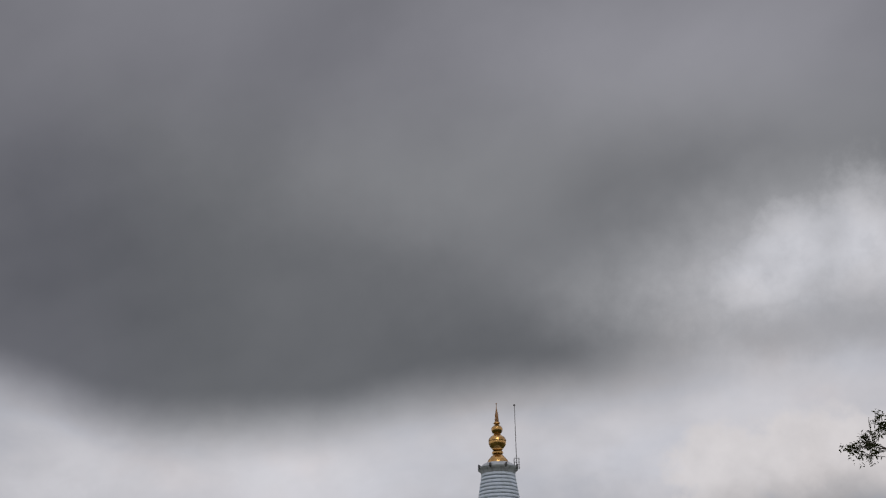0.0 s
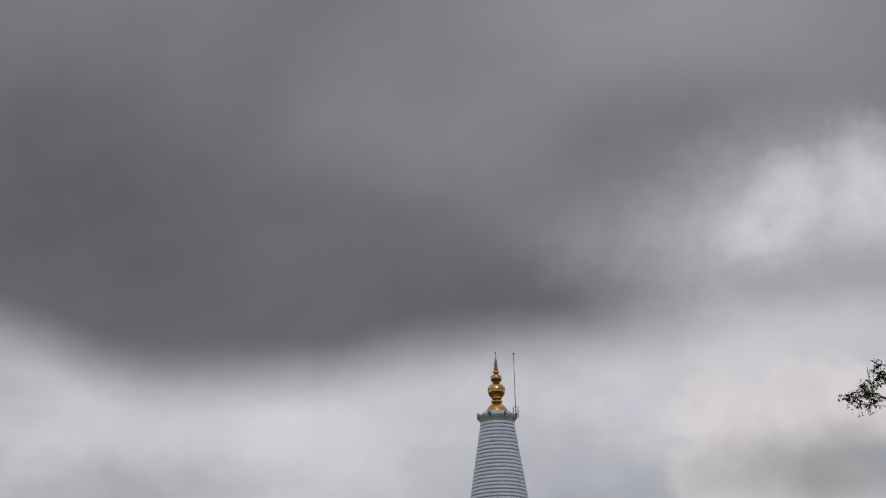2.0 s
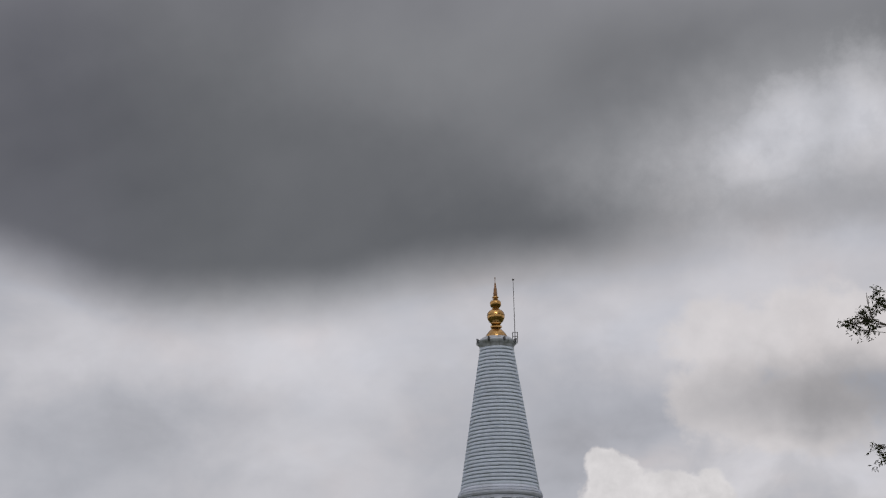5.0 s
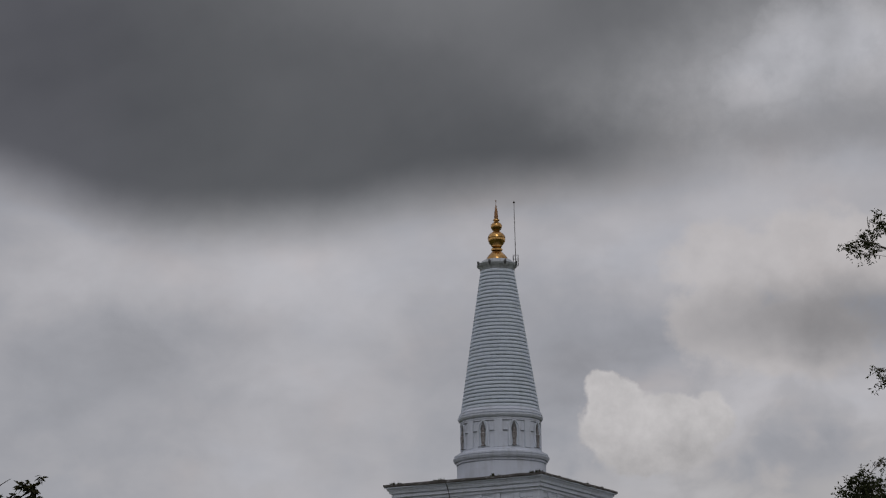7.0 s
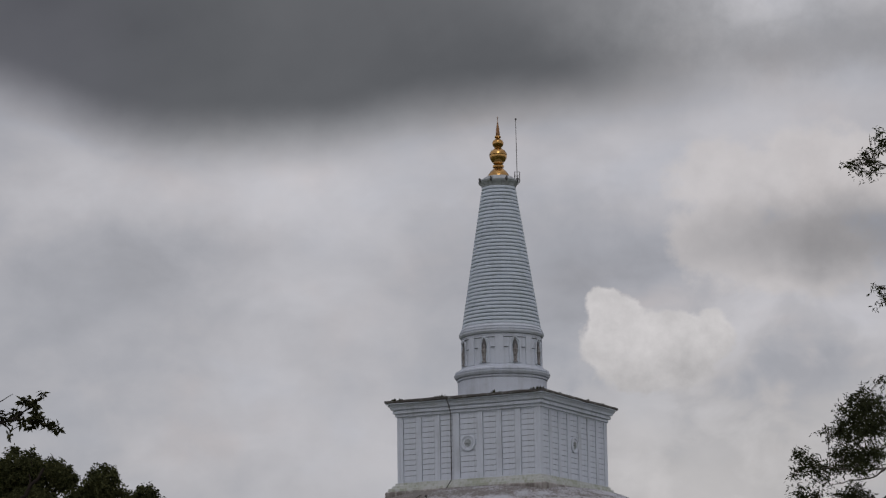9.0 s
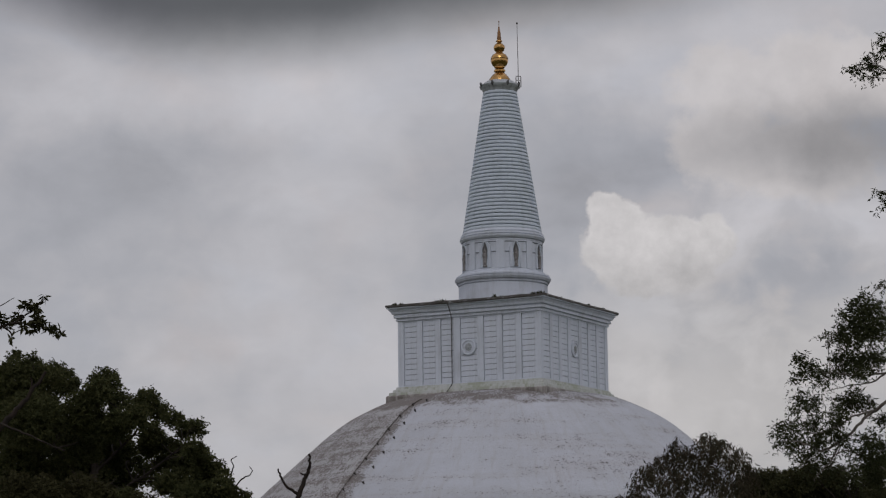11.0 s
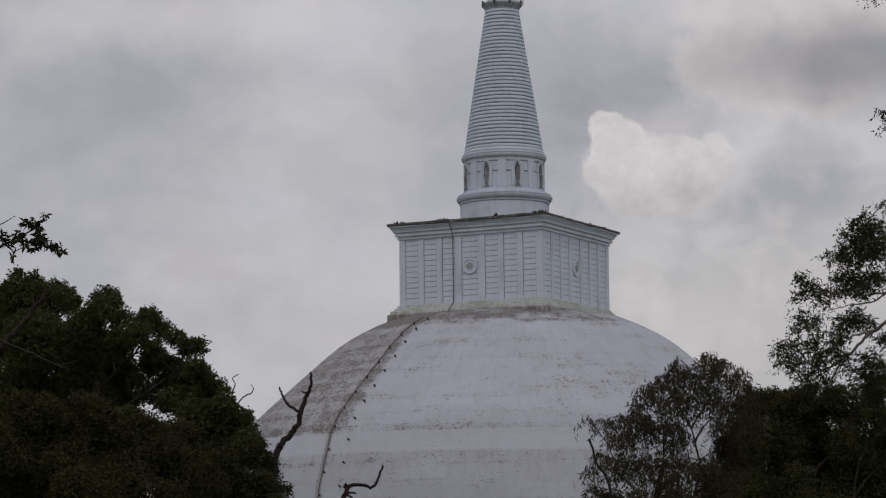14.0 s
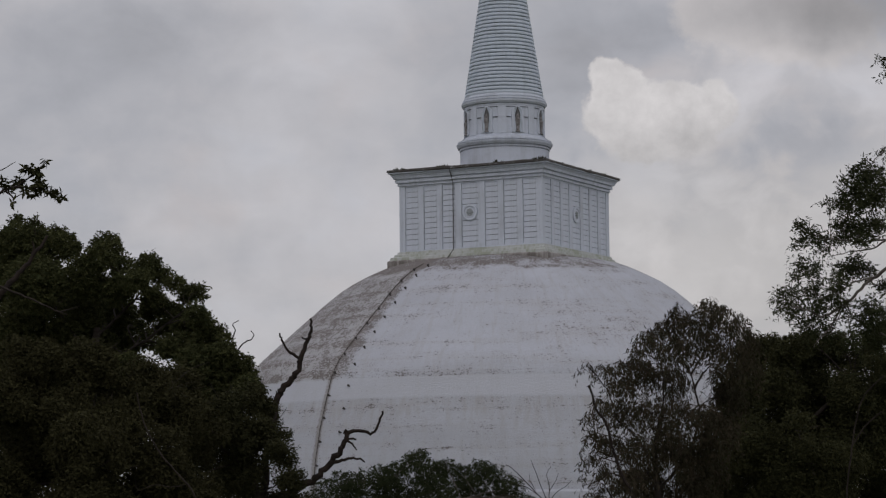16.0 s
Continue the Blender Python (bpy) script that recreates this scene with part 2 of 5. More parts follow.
def dome_plaster():
    """White paint over brick courses: speckled with wear in rows, brown under the square tower and in the weather strip beside the cable."""
    m, s, b = material("dome_plaster")
    p = spot(s)
    x, y, z = s.xyz(p)
    turn = s.mul(s.math("ARCTAN2", x, s.mul(y, -1.0)), 180 / math.pi)
    along = s.mul(turn, 0.6)
    course = s.noise(s.vec(s.mul(along, 2.6), s.mul(z, 5.0), s.mul(turn, 0.03)), 1.0, 4.0, 0.75)
    rows = s.noise(s.vec(s.mul(along, 0.04), s.mul(z, 0.8), 4.0), 1.0, 4.0, 0.6)
    pits = s.noise(p, 4.2, 4.0, 0.8)
    soft = s.noise(p, 0.16, 5.0, 0.6)
    patch = s.noise(p, 0.5, 5.0, 0.65)
    grain = s.noise(p, 9.0, 5.0, 0.8)
    streak = s.noise(s.vec(along, s.mul(z, 0.22), 9.0), 1.5, 5.0, 0.6)
    wave = s.mul(s.sub(patch, 0.5), 5.0)
    strip = s.mul(s.step(s.add(turn, wave), -33.5, -39.5), s.step(s.add(z, s.mul(s.sub(patch, 0.5), 1.5)), 21.8, 22.4))
    crown = s.mul(s.step(s.add(z, s.mul(wave, 0.6)), 36.6, 38.8), s.step(turn, 55.0, 10.0, 0.5, 1.0))
    band = s.mul(s.step(z, 19.2, 19.6), s.step(z, 22.3, 21.9))
    foot = s.mul(s.step(z, 19.35, 19.1), s.step(z, 14.5, 18.6))
    ledge = s.mul(s.step(z, 21.9, 22.0), s.step(z, 23.2, 22.05))
    wear = s.add(s.add(s.mul(course, 0.55), s.mul(pits, 0.45)), s.add(s.mul(s.sub(rows, 0.5), 0.30), s.mul(s.sub(patch, 0.5), 0.30)))
    low = s.sub(0.568, s.add(s.add(s.mul(crown, 0.115), s.mul(strip, 0.095)), s.add(s.mul(ledge, 0.05), s.mul(foot, 0.015))))
    low = s.add(low, s.mul(band, 0.06))
    worn = s.step(wear, low, s.add(low, 0.075))
    paint = s.mix(s.step(soft, 0.3, 0.7), (0.435, 0.458, 0.51, 1), (0.395, 0.414, 0.458, 1))
    paint = s.mix(s.step(patch, 0.4, 0.75, 0.0, 0.25), paint, (0.35, 0.35, 0.37, 1))
    paint = s.mix(s.step(rows, 0.45, 0.7, 0.0, 0.35), paint, (0.37, 0.36, 0.36, 1))
    paint = s.mix(s.step(streak, 0.46, 0.72, 0.0, 0.4), paint, (0.35, 0.345, 0.345, 1))
    paint = s.mix(s.mul(band, 0.6), paint, (0.485, 0.505, 0.555, 1))
    paint = s.mix(s.mul(strip, 0.45), paint, (0.33, 0.305, 0.28, 1))
    paint = s.mix(s.mul(crown, s.step(patch, 0.3, 0.7, 0.2, 0.5)), paint, (0.25, 0.215, 0.19, 1))
    paint = s.mix(s.mul(s.mul(foot, s.step(streak, 0.35, 0.65)), 0.3), paint, (0.32, 0.30, 0.285, 1))
    sway = s.add(turn, s.mul(s.sub(pits, 0.5), 1.6))
    run = s.mul(s.step(sway, -39.8, -39.2), s.step(sway, -38.0, -38.5))
    paint = s.mix(s.mul(run, s.step(course, 0.3, 0.6, 0.35, 0.75)), paint, (0.19, 0.165, 0.145, 1))
    track = s.mul(s.step(sway, -38.3, -37.9), s.step(sway, -34.2, -35.6))
    low = s.sub(low, s.mul(s.mul(track, s.step(z, 22.0, 26.0)), 0.07))
    worn = s.step(wear, low, s.add(low, 0.075))
    brick = s.mix(s.step(grain, 0.3, 0.7), (0.15, 0.12, 0.10, 1), (0.07, 0.064, 0.062, 1))
    base = s.mix(s.mul(worn, 0.84), paint, brick)
    base = s.mix(s.step(grain, 0.4, 0.75, 0.0, 0.3), base, (0.30, 0.295, 0.30, 1))
    s.put(b.inputs["Base Color"], base)
    b.inputs["Roughness"].default_value = 0.9
    bump(s, b, s.sub(s.add(s.mul(course, 0.5), s.mul(pits, 0.5)), s.mul(worn, 0.4)), 0.7, 0.28)
    return m


def plain(name, colour, other, scale, rough, metal=0.0, depth=0.02, island=0.0):
    m, s, b = material(name)
    p = spot(s)
    n = s.noise(p, scale, 6.0, 0.65)
    base = s.mix(s.step(n, 0.3, 0.7), (*colour, 1), (*other, 1))
    if island:
        r = s.tree.nodes.new("ShaderNodeNewGeometry").outputs["Random Per Island"]
        base = s.mix(s.mul(r, island), base, (*[c * 0.45 for c in colour], 1))
    s.put(b.inputs["Base Color"], base)
    b.inputs["Roughness"].default_value = rough
    b.inputs["Metallic"].default_value = metal
    b.inputs["Specular IOR Level"].default_value = 0.12 if rough >= 0.9 else 0.5
    bump(s, b, s.noise(p, scale * 6, 4.0), 0.4, depth)
    return m


def foliage(name, colour, other, thin=0.25):
    """Leaves: each its own green, with some light coming through."""
    m, s, b = material(name)
    r = s.tree.nodes.new("ShaderNodeNewGeometry").outputs["Random Per Island"]
    patch = s.noise(spot(s), 0.6, 3.0)
    base = s.mix(s.step(s.add(s.mul(r, 0.6), s.mul(patch, 0.4)), 0.15, 0.85), (*colour, 1), (*other, 1))
    s.put(b.inputs["Base Color"], base)
    b.inputs["Roughness"].default_value = 0.7
    b.inputs["Specular IOR Level"].default_value = 0.03
    through_leaf = s.tree.nodes.new("ShaderNodeBsdfTranslucent")
    s.put(through_leaf.inputs[0], base)
    both = s.node("ShaderNodeMixShader", Fac=thin)
    s.tree.links.new(b.outputs[0], both.inputs[1])
    s.tree.links.new(through_leaf.outputs[0], both.inputs[2])
    out = s.tree.nodes["Material Output"]
    s.tree.links.new(both.outputs[0], out.inputs[0])
    return m


WHITE = whitewash("limewash", (0.51, 0.548, 0.62), (0.29, 0.305, 0.33), 0.5)
SPIRE = whitewash("spire_paint", (0.51, 0.568, 0.642), (0.29, 0.335, 0.375), 0.55, 0.45)
# dark copy of the limewash: shade in gaps and under edges, put into the colour
PAINTED_SHADE = whitewash("painted_shade", (0.13, 0.14, 0.165), (0.09, 0.095, 0.11), 0.4)
# the spire's paint darkened, as the shade between its rings
SPIRE_SHADE = whitewash("spire_groove_shade", (0.22, 0.25, 0.29), (0.15, 0.17, 0.2), 0.4)
MOSSY = whitewash("mossy_plaster", (0.44, 0.455, 0.45), (0.26, 0.285, 0.21), 0.85, 0.6)
MOULD = whitewash("black_mould", (0.10, 0.10, 0.105), (0.035, 0.035, 0.035), 0.9)
SHOULDER = whitewash("stained_plaster", (0.34, 0.365, 0.385), (0.11, 0.115, 0.105), 0.85)
PLINTH = whitewash("bare_plinth", (0.34, 0.325, 0.31), (0.10, 0.085, 0.075), 0.9, 0.6)
DOME = dome_plaster()
RIM = mouldy_rim()
GOLD = plain("gilded_copper", (0.56, 0.335, 0.12), (0.30, 0.17, 0.06), 0.9, 0.24, 1.0)
GOLD_DULL = plain("tarnished_gilding", (0.28, 0.15, 0.07), (0.18, 0.10, 0.05), 2.5, 0.5, 0.8)
STONE = plain("weathered_figure_paint", (0.26, 0.255, 0.255), (0.085, 0.075, 0.07), 3.2, 0.8)
IRON = plain("dark_iron", (0.035, 0.033, 0.032), (0.08, 0.068, 0.06), 4.0, 0.6, 0.5)
BARK = plain("grey_bark", (0.13, 0.115, 0.10), (0.06, 0.052, 0.045), 3.0, 0.9)
BARK_DARK = plain("dark_bark", (0.04, 0.033, 0.028), (0.02, 0.016, 0.014), 3.0, 0.9)
DEAD = plain("dead_wood", (0.016, 0.013, 0.012), (0.03, 0.022, 0.018), 4.0, 0.9)
LEAF_BROAD = foliage("broad_leaves", (0.036, 0.043, 0.019), (0.074, 0.076, 0.032), 0.22)
LEAF_DARK = foliage("dark_leaves", (0.028, 0.030, 0.015), (0.045, 0.044, 0.021), 0.12)
LEAF_SCRUB = foliage("brownish_scrub_leaves", (0.030, 0.029, 0.014), (0.043, 0.041, 0.019), 0.16)
LEAF_FEATHER = foliage("feathery_leaves", (0.022, 0.029, 0.014), (0.042, 0.050, 0.024), 0.15)
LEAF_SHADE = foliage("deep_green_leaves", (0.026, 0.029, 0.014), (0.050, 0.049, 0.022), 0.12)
LEAF_RUST = foliage("drooping_leaves", (0.036, 0.036, 0.022), (0.062, 0.049, 0.034), 0.2)
LEAF_PALE = foliage("pale_leaves", (0.026, 0.031, 0.015), (0.052, 0.058, 0.028), 0.2)
GRASS = plain("rough_grass", (0.06, 0.085, 0.025), (0.11, 0.10, 0.05), 0.3, 0.95, depth=0.05)


# ---- mesh helpers ----
def part(name, bm, mat, parent, label=""):
    me = bpy.data.meshes.new(name)
    bm.to_mesh(me)
    bm.free()
    me.materials.append(mat)
    ob = new(name, me)
    ob.parent = parent
    return tagged(ob, label)


def smooth(ob, angle=40):
    ob.data.shade_smooth()
    ob.data.set_sharp_from_angle(angle=radians(angle))
    return ob


def thing(name, place, label, category, group="", turn=0.0, kind=""):
    ob = new(name)
    ob.matrix_world = pose(*place, 0, 0, turn)
    return tagged(ob, label, category, group, kind)


def lathe(profile, steps=96, wobble=0.0):
    """A turned solid from (radius, height) pairs, bottom to top."""
    bm = bmesh.new()
    rings = []
    for r, z in profile:
        if r < 1e-6:
            rings.append([bm.verts.new((0, 0, z))])
            continue
        ring = []
        for i in range(steps):
            a = 2 * math.pi * i / steps
            k = r + (wobble * noise.noise((r * math.cos(a) * 0.2, r * math.sin(a) * 0.2, z * 0.2)) if wobble else 0)
            ring.append(bm.verts.new((k * math.cos(a), k * math.sin(a), z)))
        rings.append(ring)
    for low, top in zip(rings, rings[1:]):
        for i in range(steps):
            j = (i + 1) % steps
            if len(low) == 1 and len(top) > 1:
                bm.faces.new((low[0], top[j], top[i]))
            elif len(top) == 1 and len(low) > 1:
                bm.faces.new((low[i], low[j], top[0]))
            elif len(low) > 1:
                bm.faces.new((low[i], low[j], top[j], top[i]))
    if len(rings[0]) > 1:
        bm.faces.new(rings[0][::-1])
    if len(rings[-1]) > 1:
        bm.faces.new(rings[-1])
    return bm


def square_lathe(profile, chip=0.0):
    """A four-sided moulding from (half width, height) pairs, bottom to top, with its edges cut into lengths so that they can be uneven."""
    bm = bmesh.new()
    cuts = 14
    rings = []
    for h, z in profile:
        ring = []
        for k in range(4):
            a, b = [(h, -h), (h, h), (-h, h), (-h, -h)][k], [(h, h), (-h, h), (-h, -h), (h, -h)][k]
            for i in range(cuts):
                f = i / cuts
                n = chip * noise.noise((a[0] + (b[0] - a[0]) * f, a[1] + (b[1] - a[1]) * f, z))
                ring.append(bm.verts.new((a[0] + (b[0] - a[0]) * f, a[1] + (b[1] - a[1]) * f, z + n)))
        rings.append(ring)
    n = len(rings[0])
    for low, top in zip(rings, rings[1:]):
        for i in range(n):
            bm.faces.new((low[i], low[(i + 1) % n], top[(i + 1) % n], top[i]))
    bm.faces.new(rings[0][::-1])
    bm.faces.new(rings[-1])
    return bm


def box(bm, x0, x1, y0, y1, z0, z1, bevel=0.0):
    made = bmesh.ops.create_cube(bm, size=1.0, matrix=Matrix.LocRotScale(((x0 + x1) / 2, (y0 + y1) / 2, (z0 + z1) / 2), None, (x1 - x0, y1 - y0, z1 - z0)))
    if bevel:
        edges = list({e for v in made["verts"] for e in v.link_edges})
        bmesh.ops.bevel(bm, geom=edges, offset=bevel, segments=1, affect="EDGES")
    return bm


def tube(bm, points, radii, sides=7):
    """A tapered, knobbly branch along points, closed at both ends."""
    pts = [Vector(p) for p in points]
    rings = []
    for i, p in enumerate(pts):
        d = (pts[min(i + 1, len(pts) - 1)] - pts[max(i - 1, 0)]).normalized()
        side = d.cross(Vector((0.3, 1, 0.2))).normalized()
        over = d.cross(side)
        r = radii[i]
        ring = []
        for k in range(sides):
            a = 2 * math.pi * k / sides
            knob = 1 + 0.18 * noise.noise(p * 4 + Vector((k, 0, 0)))
            ring.append(bm.verts.new(p + (side * math.cos(a) + over * math.sin(a)) * r * knob))
        rings.append(ring)
    for low, top in zip(rings, rings[1:]):
        for k in range(sides):
            bm.faces.new((low[k], low[(k + 1) % sides], top[(k + 1) % sides], top[k]))
    bm.faces.new(rings[0][::-1])
    bm.faces.new(rings[-1])
    return bm


def bent(points, r0, r1, wig, rng, steps=5):
    """Points and radii of a natural branch through the given points."""
    pts = [Vector(p) for p in points]
    out = []
    for i in range(len(pts) - 1):
        p0, p1, p2, p3 = pts[max(i - 1, 0)], pts[i], pts[i + 1], pts[min(i + 2, len(pts) - 1)]
        for k in range(steps):
            t = k / steps
            q = 0.5 * ((2 * p1) + (p2 - p0) * t + (2 * p0 - 5 * p1 + 4 * p2 - p3) * t * t + (3 * p1 - p0 - 3 * p2 + p3) * t ** 3)
            if out:
                q = q + Vector((rng.uniform(-wig, wig), rng.uniform(-wig, wig), rng.uniform(-wig, wig)))
            out.append(q)
    out.append(pts[-1])
    n = len(out) - 1
    return out, [r0 + (r1 - r0) * (i / n) ** 0.8 for i in range(n + 1)]


# ---- ground ----
bm = bmesh.new()
bmesh.ops.create_grid(bm, x_segments=80, y_segments=80, size=4000)
for w in bm.verts:
    d = math.hypot(w.co.x, w.co.y)
    w.co.z = -0.02 + (0.0 if d < 700 else 6.0 * noise.noise(w.co * 0.0012))
ground = part("ground", bm, GRASS, None)
tagged(ground, "rough green and straw-coloured grass on flat ground", "ground", kind="structure")

# ---- the stupa ----
AXIS = (8.66, 384.0, 0.0)
TURN = -27.6
stupa = thing("stupa", AXIS, "tall white Buddhist stupa with weathered dome, square tower and gilded spire", "stupa")

# terrace and dome
part("terrace", lathe([(52, -0.3), (52, 1.6), (51.7, 1.9), (47, 1.9), (47, 3.6), (44.5, 3.6), (44.5, 5.4), (42.5, 5.4), (42.5, 6.2)], 128), MOSSY, stupa, "low stepped plaster terraces round the dome")
DOME_PROFILE = [(42.6, 6.0), (42.6, 7.0), (41.6, 7.3), (41.2, 11.0), (40.2, 15.5), (39.02, 19.05), (38.88, 19.45), (38.42, 20.7), (38.1, 21.6), (38.0, 21.95), (37.85, 22.3), (36.95, 23.75), (36.15, 24.8),
                (34.99, 25.9), (33.5, 27.3), (31.94, 28.7), (29.95, 30.45), (27.91, 32.2), (25.9, 34.0), (23.88, 35.6), (22.2, 36.75), (20.57, 37.65), (18.9, 38.45), (17.35, 39.1), (15.5, 39.6),
                (12.0, 40.1), (6.0, 40.3), (0.0, 40.4)]


def dome_at(turn, z):
    """A point of the dome's skin: degrees from the near side, to the right, and height."""
    for (r0, z0), (r1, z1) in zip(DOME_PROFILE, DOME_PROFILE[1:]):
        if z0 <= z <= z1 and z1 > z0:
            r = r0 + (r1 - r0) * (z - z0) / (z1 - z0)
            a = radians(turn)
            return Vector((r * math.sin(a), -r * math.cos(a), z))


def fine_profile(profile, most=0.8):
    out = [profile[0]]
    for (r0, z0), (r1, z1) in zip(profile, profile[1:]):
        n = max(1, int(math.hypot(r1 - r0, z1 - z0) / most))
        out += [(r0 + (r1 - r0) * i / n, z0 + (z1 - z0) * i / n) for i in range(1, n + 1)]
    return out


smooth(part("dome", lathe(fine_profile(DOME_PROFILE), 160, 0.12), DOME, stupa, "whitewashed brick dome with brown weathering"), 50)

# square tower
square = new("square_tower")
square.parent, square.rotation_euler = stupa, (0, 0, radians(TURN))
tagged(square, "white square tower with panelled faces")
HALF, W0, W1 = 11.15, 41.25, 50.58
part("plinth", square_lathe([(12.45, 37.6), (12.45, 39.9), (12.3, 40.05)], 0.08), PLINTH, square, "worn brick plinth")
part("plinth_step", square_lathe([(12.15, 40.05), (12.1, 40.45), (11.75, 40.55), (11.7, 40.85), (11.4, 40.95), (11.35, 41.25)], 0.05), MOSSY, square, "moss-stained plaster steps")
# coloured dark so that the gaps between the slats read as shaded
part("wall", square_lathe([(HALF - 0.42, W0 - 0.2), (HALF - 0.42, W1 + 0.3)]), PAINTED_SHADE, square)
part("cornice", square_lathe([(HALF + 0.02, W1), (HALF + 0.16, W1 + 0.04), (HALF + 0.18, W1 + 0.33), (HALF + 0.06, W1 + 0.37), (HALF + 0.06, W1 + 0.43), (HALF + 0.42, W1 + 0.47), (HALF + 0.44, W1 + 0.85), (HALF + 0.30, W1 + 0.89),
                              (HALF + 0.30, W1 + 0.96), (HALF + 0.62, W1 + 1.00), (HALF + 0.72, W1 + 1.30), (HALF + 0.98, W1 + 1.57), (HALF + 0.86, W1 + 1.62), (HALF + 0.88, W1 + 1.69), (HALF + 1.16, W1 + 1.72), (HALF + 1.18, W1 + 1.87)], 0.03), WHITE, square, "stepped white cornice")
part("roof_rim", square_lathe([(HALF + 1.2, W1 + 1.87), (HALF + 1.3, W1 + 1.93), (HALF + 1.28, W1 + 2.18), (HALF + 0.9, W1 + 2.30), (8.0, W1 + 2.44)], 0.16), RIM, square, "roof edge black with mould")
# panels between pilasters on each face: centre and width as shares of the face
PANELS = [(-0.412, 0.092), (-0.28, 0.092), (-0.15, 0.092), (0.0, 0.118), (0.15, 0.092), (0.28, 0.092), (0.412, 0.092)]
ROWS = 12
FACE = 2 * HALF
tall = (W1 - W0 - 0.34) / ROWS
slat_mesh = {}
for wide in (0.092, 0.118):
    bm = bmesh.new()
    w = wide * FACE - 0.06
    # a lapped board: its foot stands proud of the next one's head
    vs = [bm.verts.new(c) for c in ((-w / 2, -0.10, 0), (w / 2, -0.10, 0), (w / 2, 0.1, 0), (-w / 2, 0.1, 0),
                                    (-w / 2, -0.07, tall - 0.06), (w / 2, -0.07, tall - 0.06), (w / 2, 0.1, tall - 0.035), (-w / 2, 0.1, tall - 0.035))]
    for q in ((0, 1, 5, 4), (4, 5, 6, 7), (3, 2, 1, 0), (1, 2, 6, 5), (0, 4, 7, 3), (2, 3, 7, 6)):
        bm.faces.new([vs[i] for i in q])
    slat_mesh[wide] = bpy.data.meshes.new("slat")
    bm.to_mesh(slat_mesh[wide])
    bm.free()
    slat_mesh[wide].materials.append(WHITE)
for k in range(4):
    face = pose(0, 0, 0, 0, 0, 90 * k)
    edges = [-0.5] + [e for c, w in PANELS for e in (c - w / 2, c + w / 2)] + [0.5]
    for i in range(0, len(edges), 2):
        bm = bmesh.new()
        x0, x1 = edges[i] * FACE, edges[i + 1] * FACE
        box(bm, x0 + (0.445 if i == 0 else 0), x1 - (0.435 if i == len(edges) - 2 else 0), -HALF, -HALF + 0.42, W0, W1, 0.03)
        if i == 0:
            box(bm, x0, x0 + 0.44, -HALF, -HALF + 0.43, W0, W1, 0.03)
        bm.transform(face)
        part("pilaster", bm, WHITE, square)
    bm = bmesh.new()
    box(bm, -HALF + 0.1, HALF - 0.45, -HALF + 0.06, -HALF + 0.4, W0 + 0.001, W0 + 0.22)
    box(bm, -HALF + 0.1, HALF - 0.45, -HALF + 0.06, -HALF + 0.4, W1 - 0.16, W1 - 0.001)
    bm.transform(face)
    part("rail", bm, WHITE, square)
    for c, w in PANELS:
        for r in range(ROWS):
            slat = new("slat", slat_mesh[w])
            slat.parent = square
            # set to the right: the dark wall at the left edge paints the recess's shade
            slat.matrix_basis = face @ pose(c * FACE + 0.03, -HALF + 0.22, W0 + 0.24 + r * tall)
    # sun disc in the middle of the face
    bm = lathe([(1.16, 0.0), (1.16, 0.16), (1.08, 0.24), (0.92, 0.24), (0.86, 0.12), (0.72, 0.1), (0.68, 0.17), (0.55, 0.17), (0.5, 0.1), (0.0, 0.1)], 40)
    bm.transform(face @ pose(0, -HALF + 0.13, W0 + 5.0, 90))
    disc = smooth(part("sun_disc", bm, WHITE, square, "round white plaster sun disc"), 30)
    bm = lathe([(0.62, 0.09), (0.6, 0.13), (0.22, 0.13), (0.2, 0.26), (0.1, 0.32), (0.0, 0.33)], 24)
    for i in range(8):
        a = 2 * math.pi * i / 8
        bmesh.ops.create_uvsphere(bm, u_segments=8, v_segments=6, radius=1.0, matrix=pose(0.4 * math.cos(a), 0.4 * math.sin(a), 0.13, 0, 0, math.degrees(a)) @ Matrix.Diagonal((0.19, 0.12, 0.13, 1)))
    bm.transform(face @ pose(0, -HALF + 0.13, W0 + 5.0, 90))
    part("flower_boss", bm, SHOULDER, disc, "dark weathered flower in the disc")

# round drum with niches
drum = smooth(part("drum", lathe([(6.6, 52.3), (6.355, 54.16), (6.355, 55.95), (6.193, 55.99), (6.193, 56.05), (6.436, 56.08), (6.477, 56.32), (6.355, 56.34), (6.355, 56.41), (6.639, 56.44), (6.849, 56.77), (6.882, 56.98), (6.558, 57.00), (6.558, 57.09), (6.720, 57.11), (6.703, 57.35), (6.234, 57.39), (6.153, 57.52), (6.153, 57.66), (5.789, 57.70), (5.764, 57.91), (5.667, 57.95), (5.667, 61.99), (5.764, 62.03), (5.764, 62.22), (5.651, 62.24), (5.651, 62.31), (5.910, 62.34), (6.096, 62.61), (6.121, 62.85), (5.829, 62.88), (5.829, 62.96), (5.991, 62.98), (5.959, 63.26), (5.708, 63.30), (5.708, 63.37), (5.813, 63.39), (5.764, 63.58), (5.627, 63.63), (5.586, 63.80)], 96), WHITE, stupa, "white round drum with mouldings"), 14)
DR, DZ0, DZ1 = 5.667, 58.07, 62.08


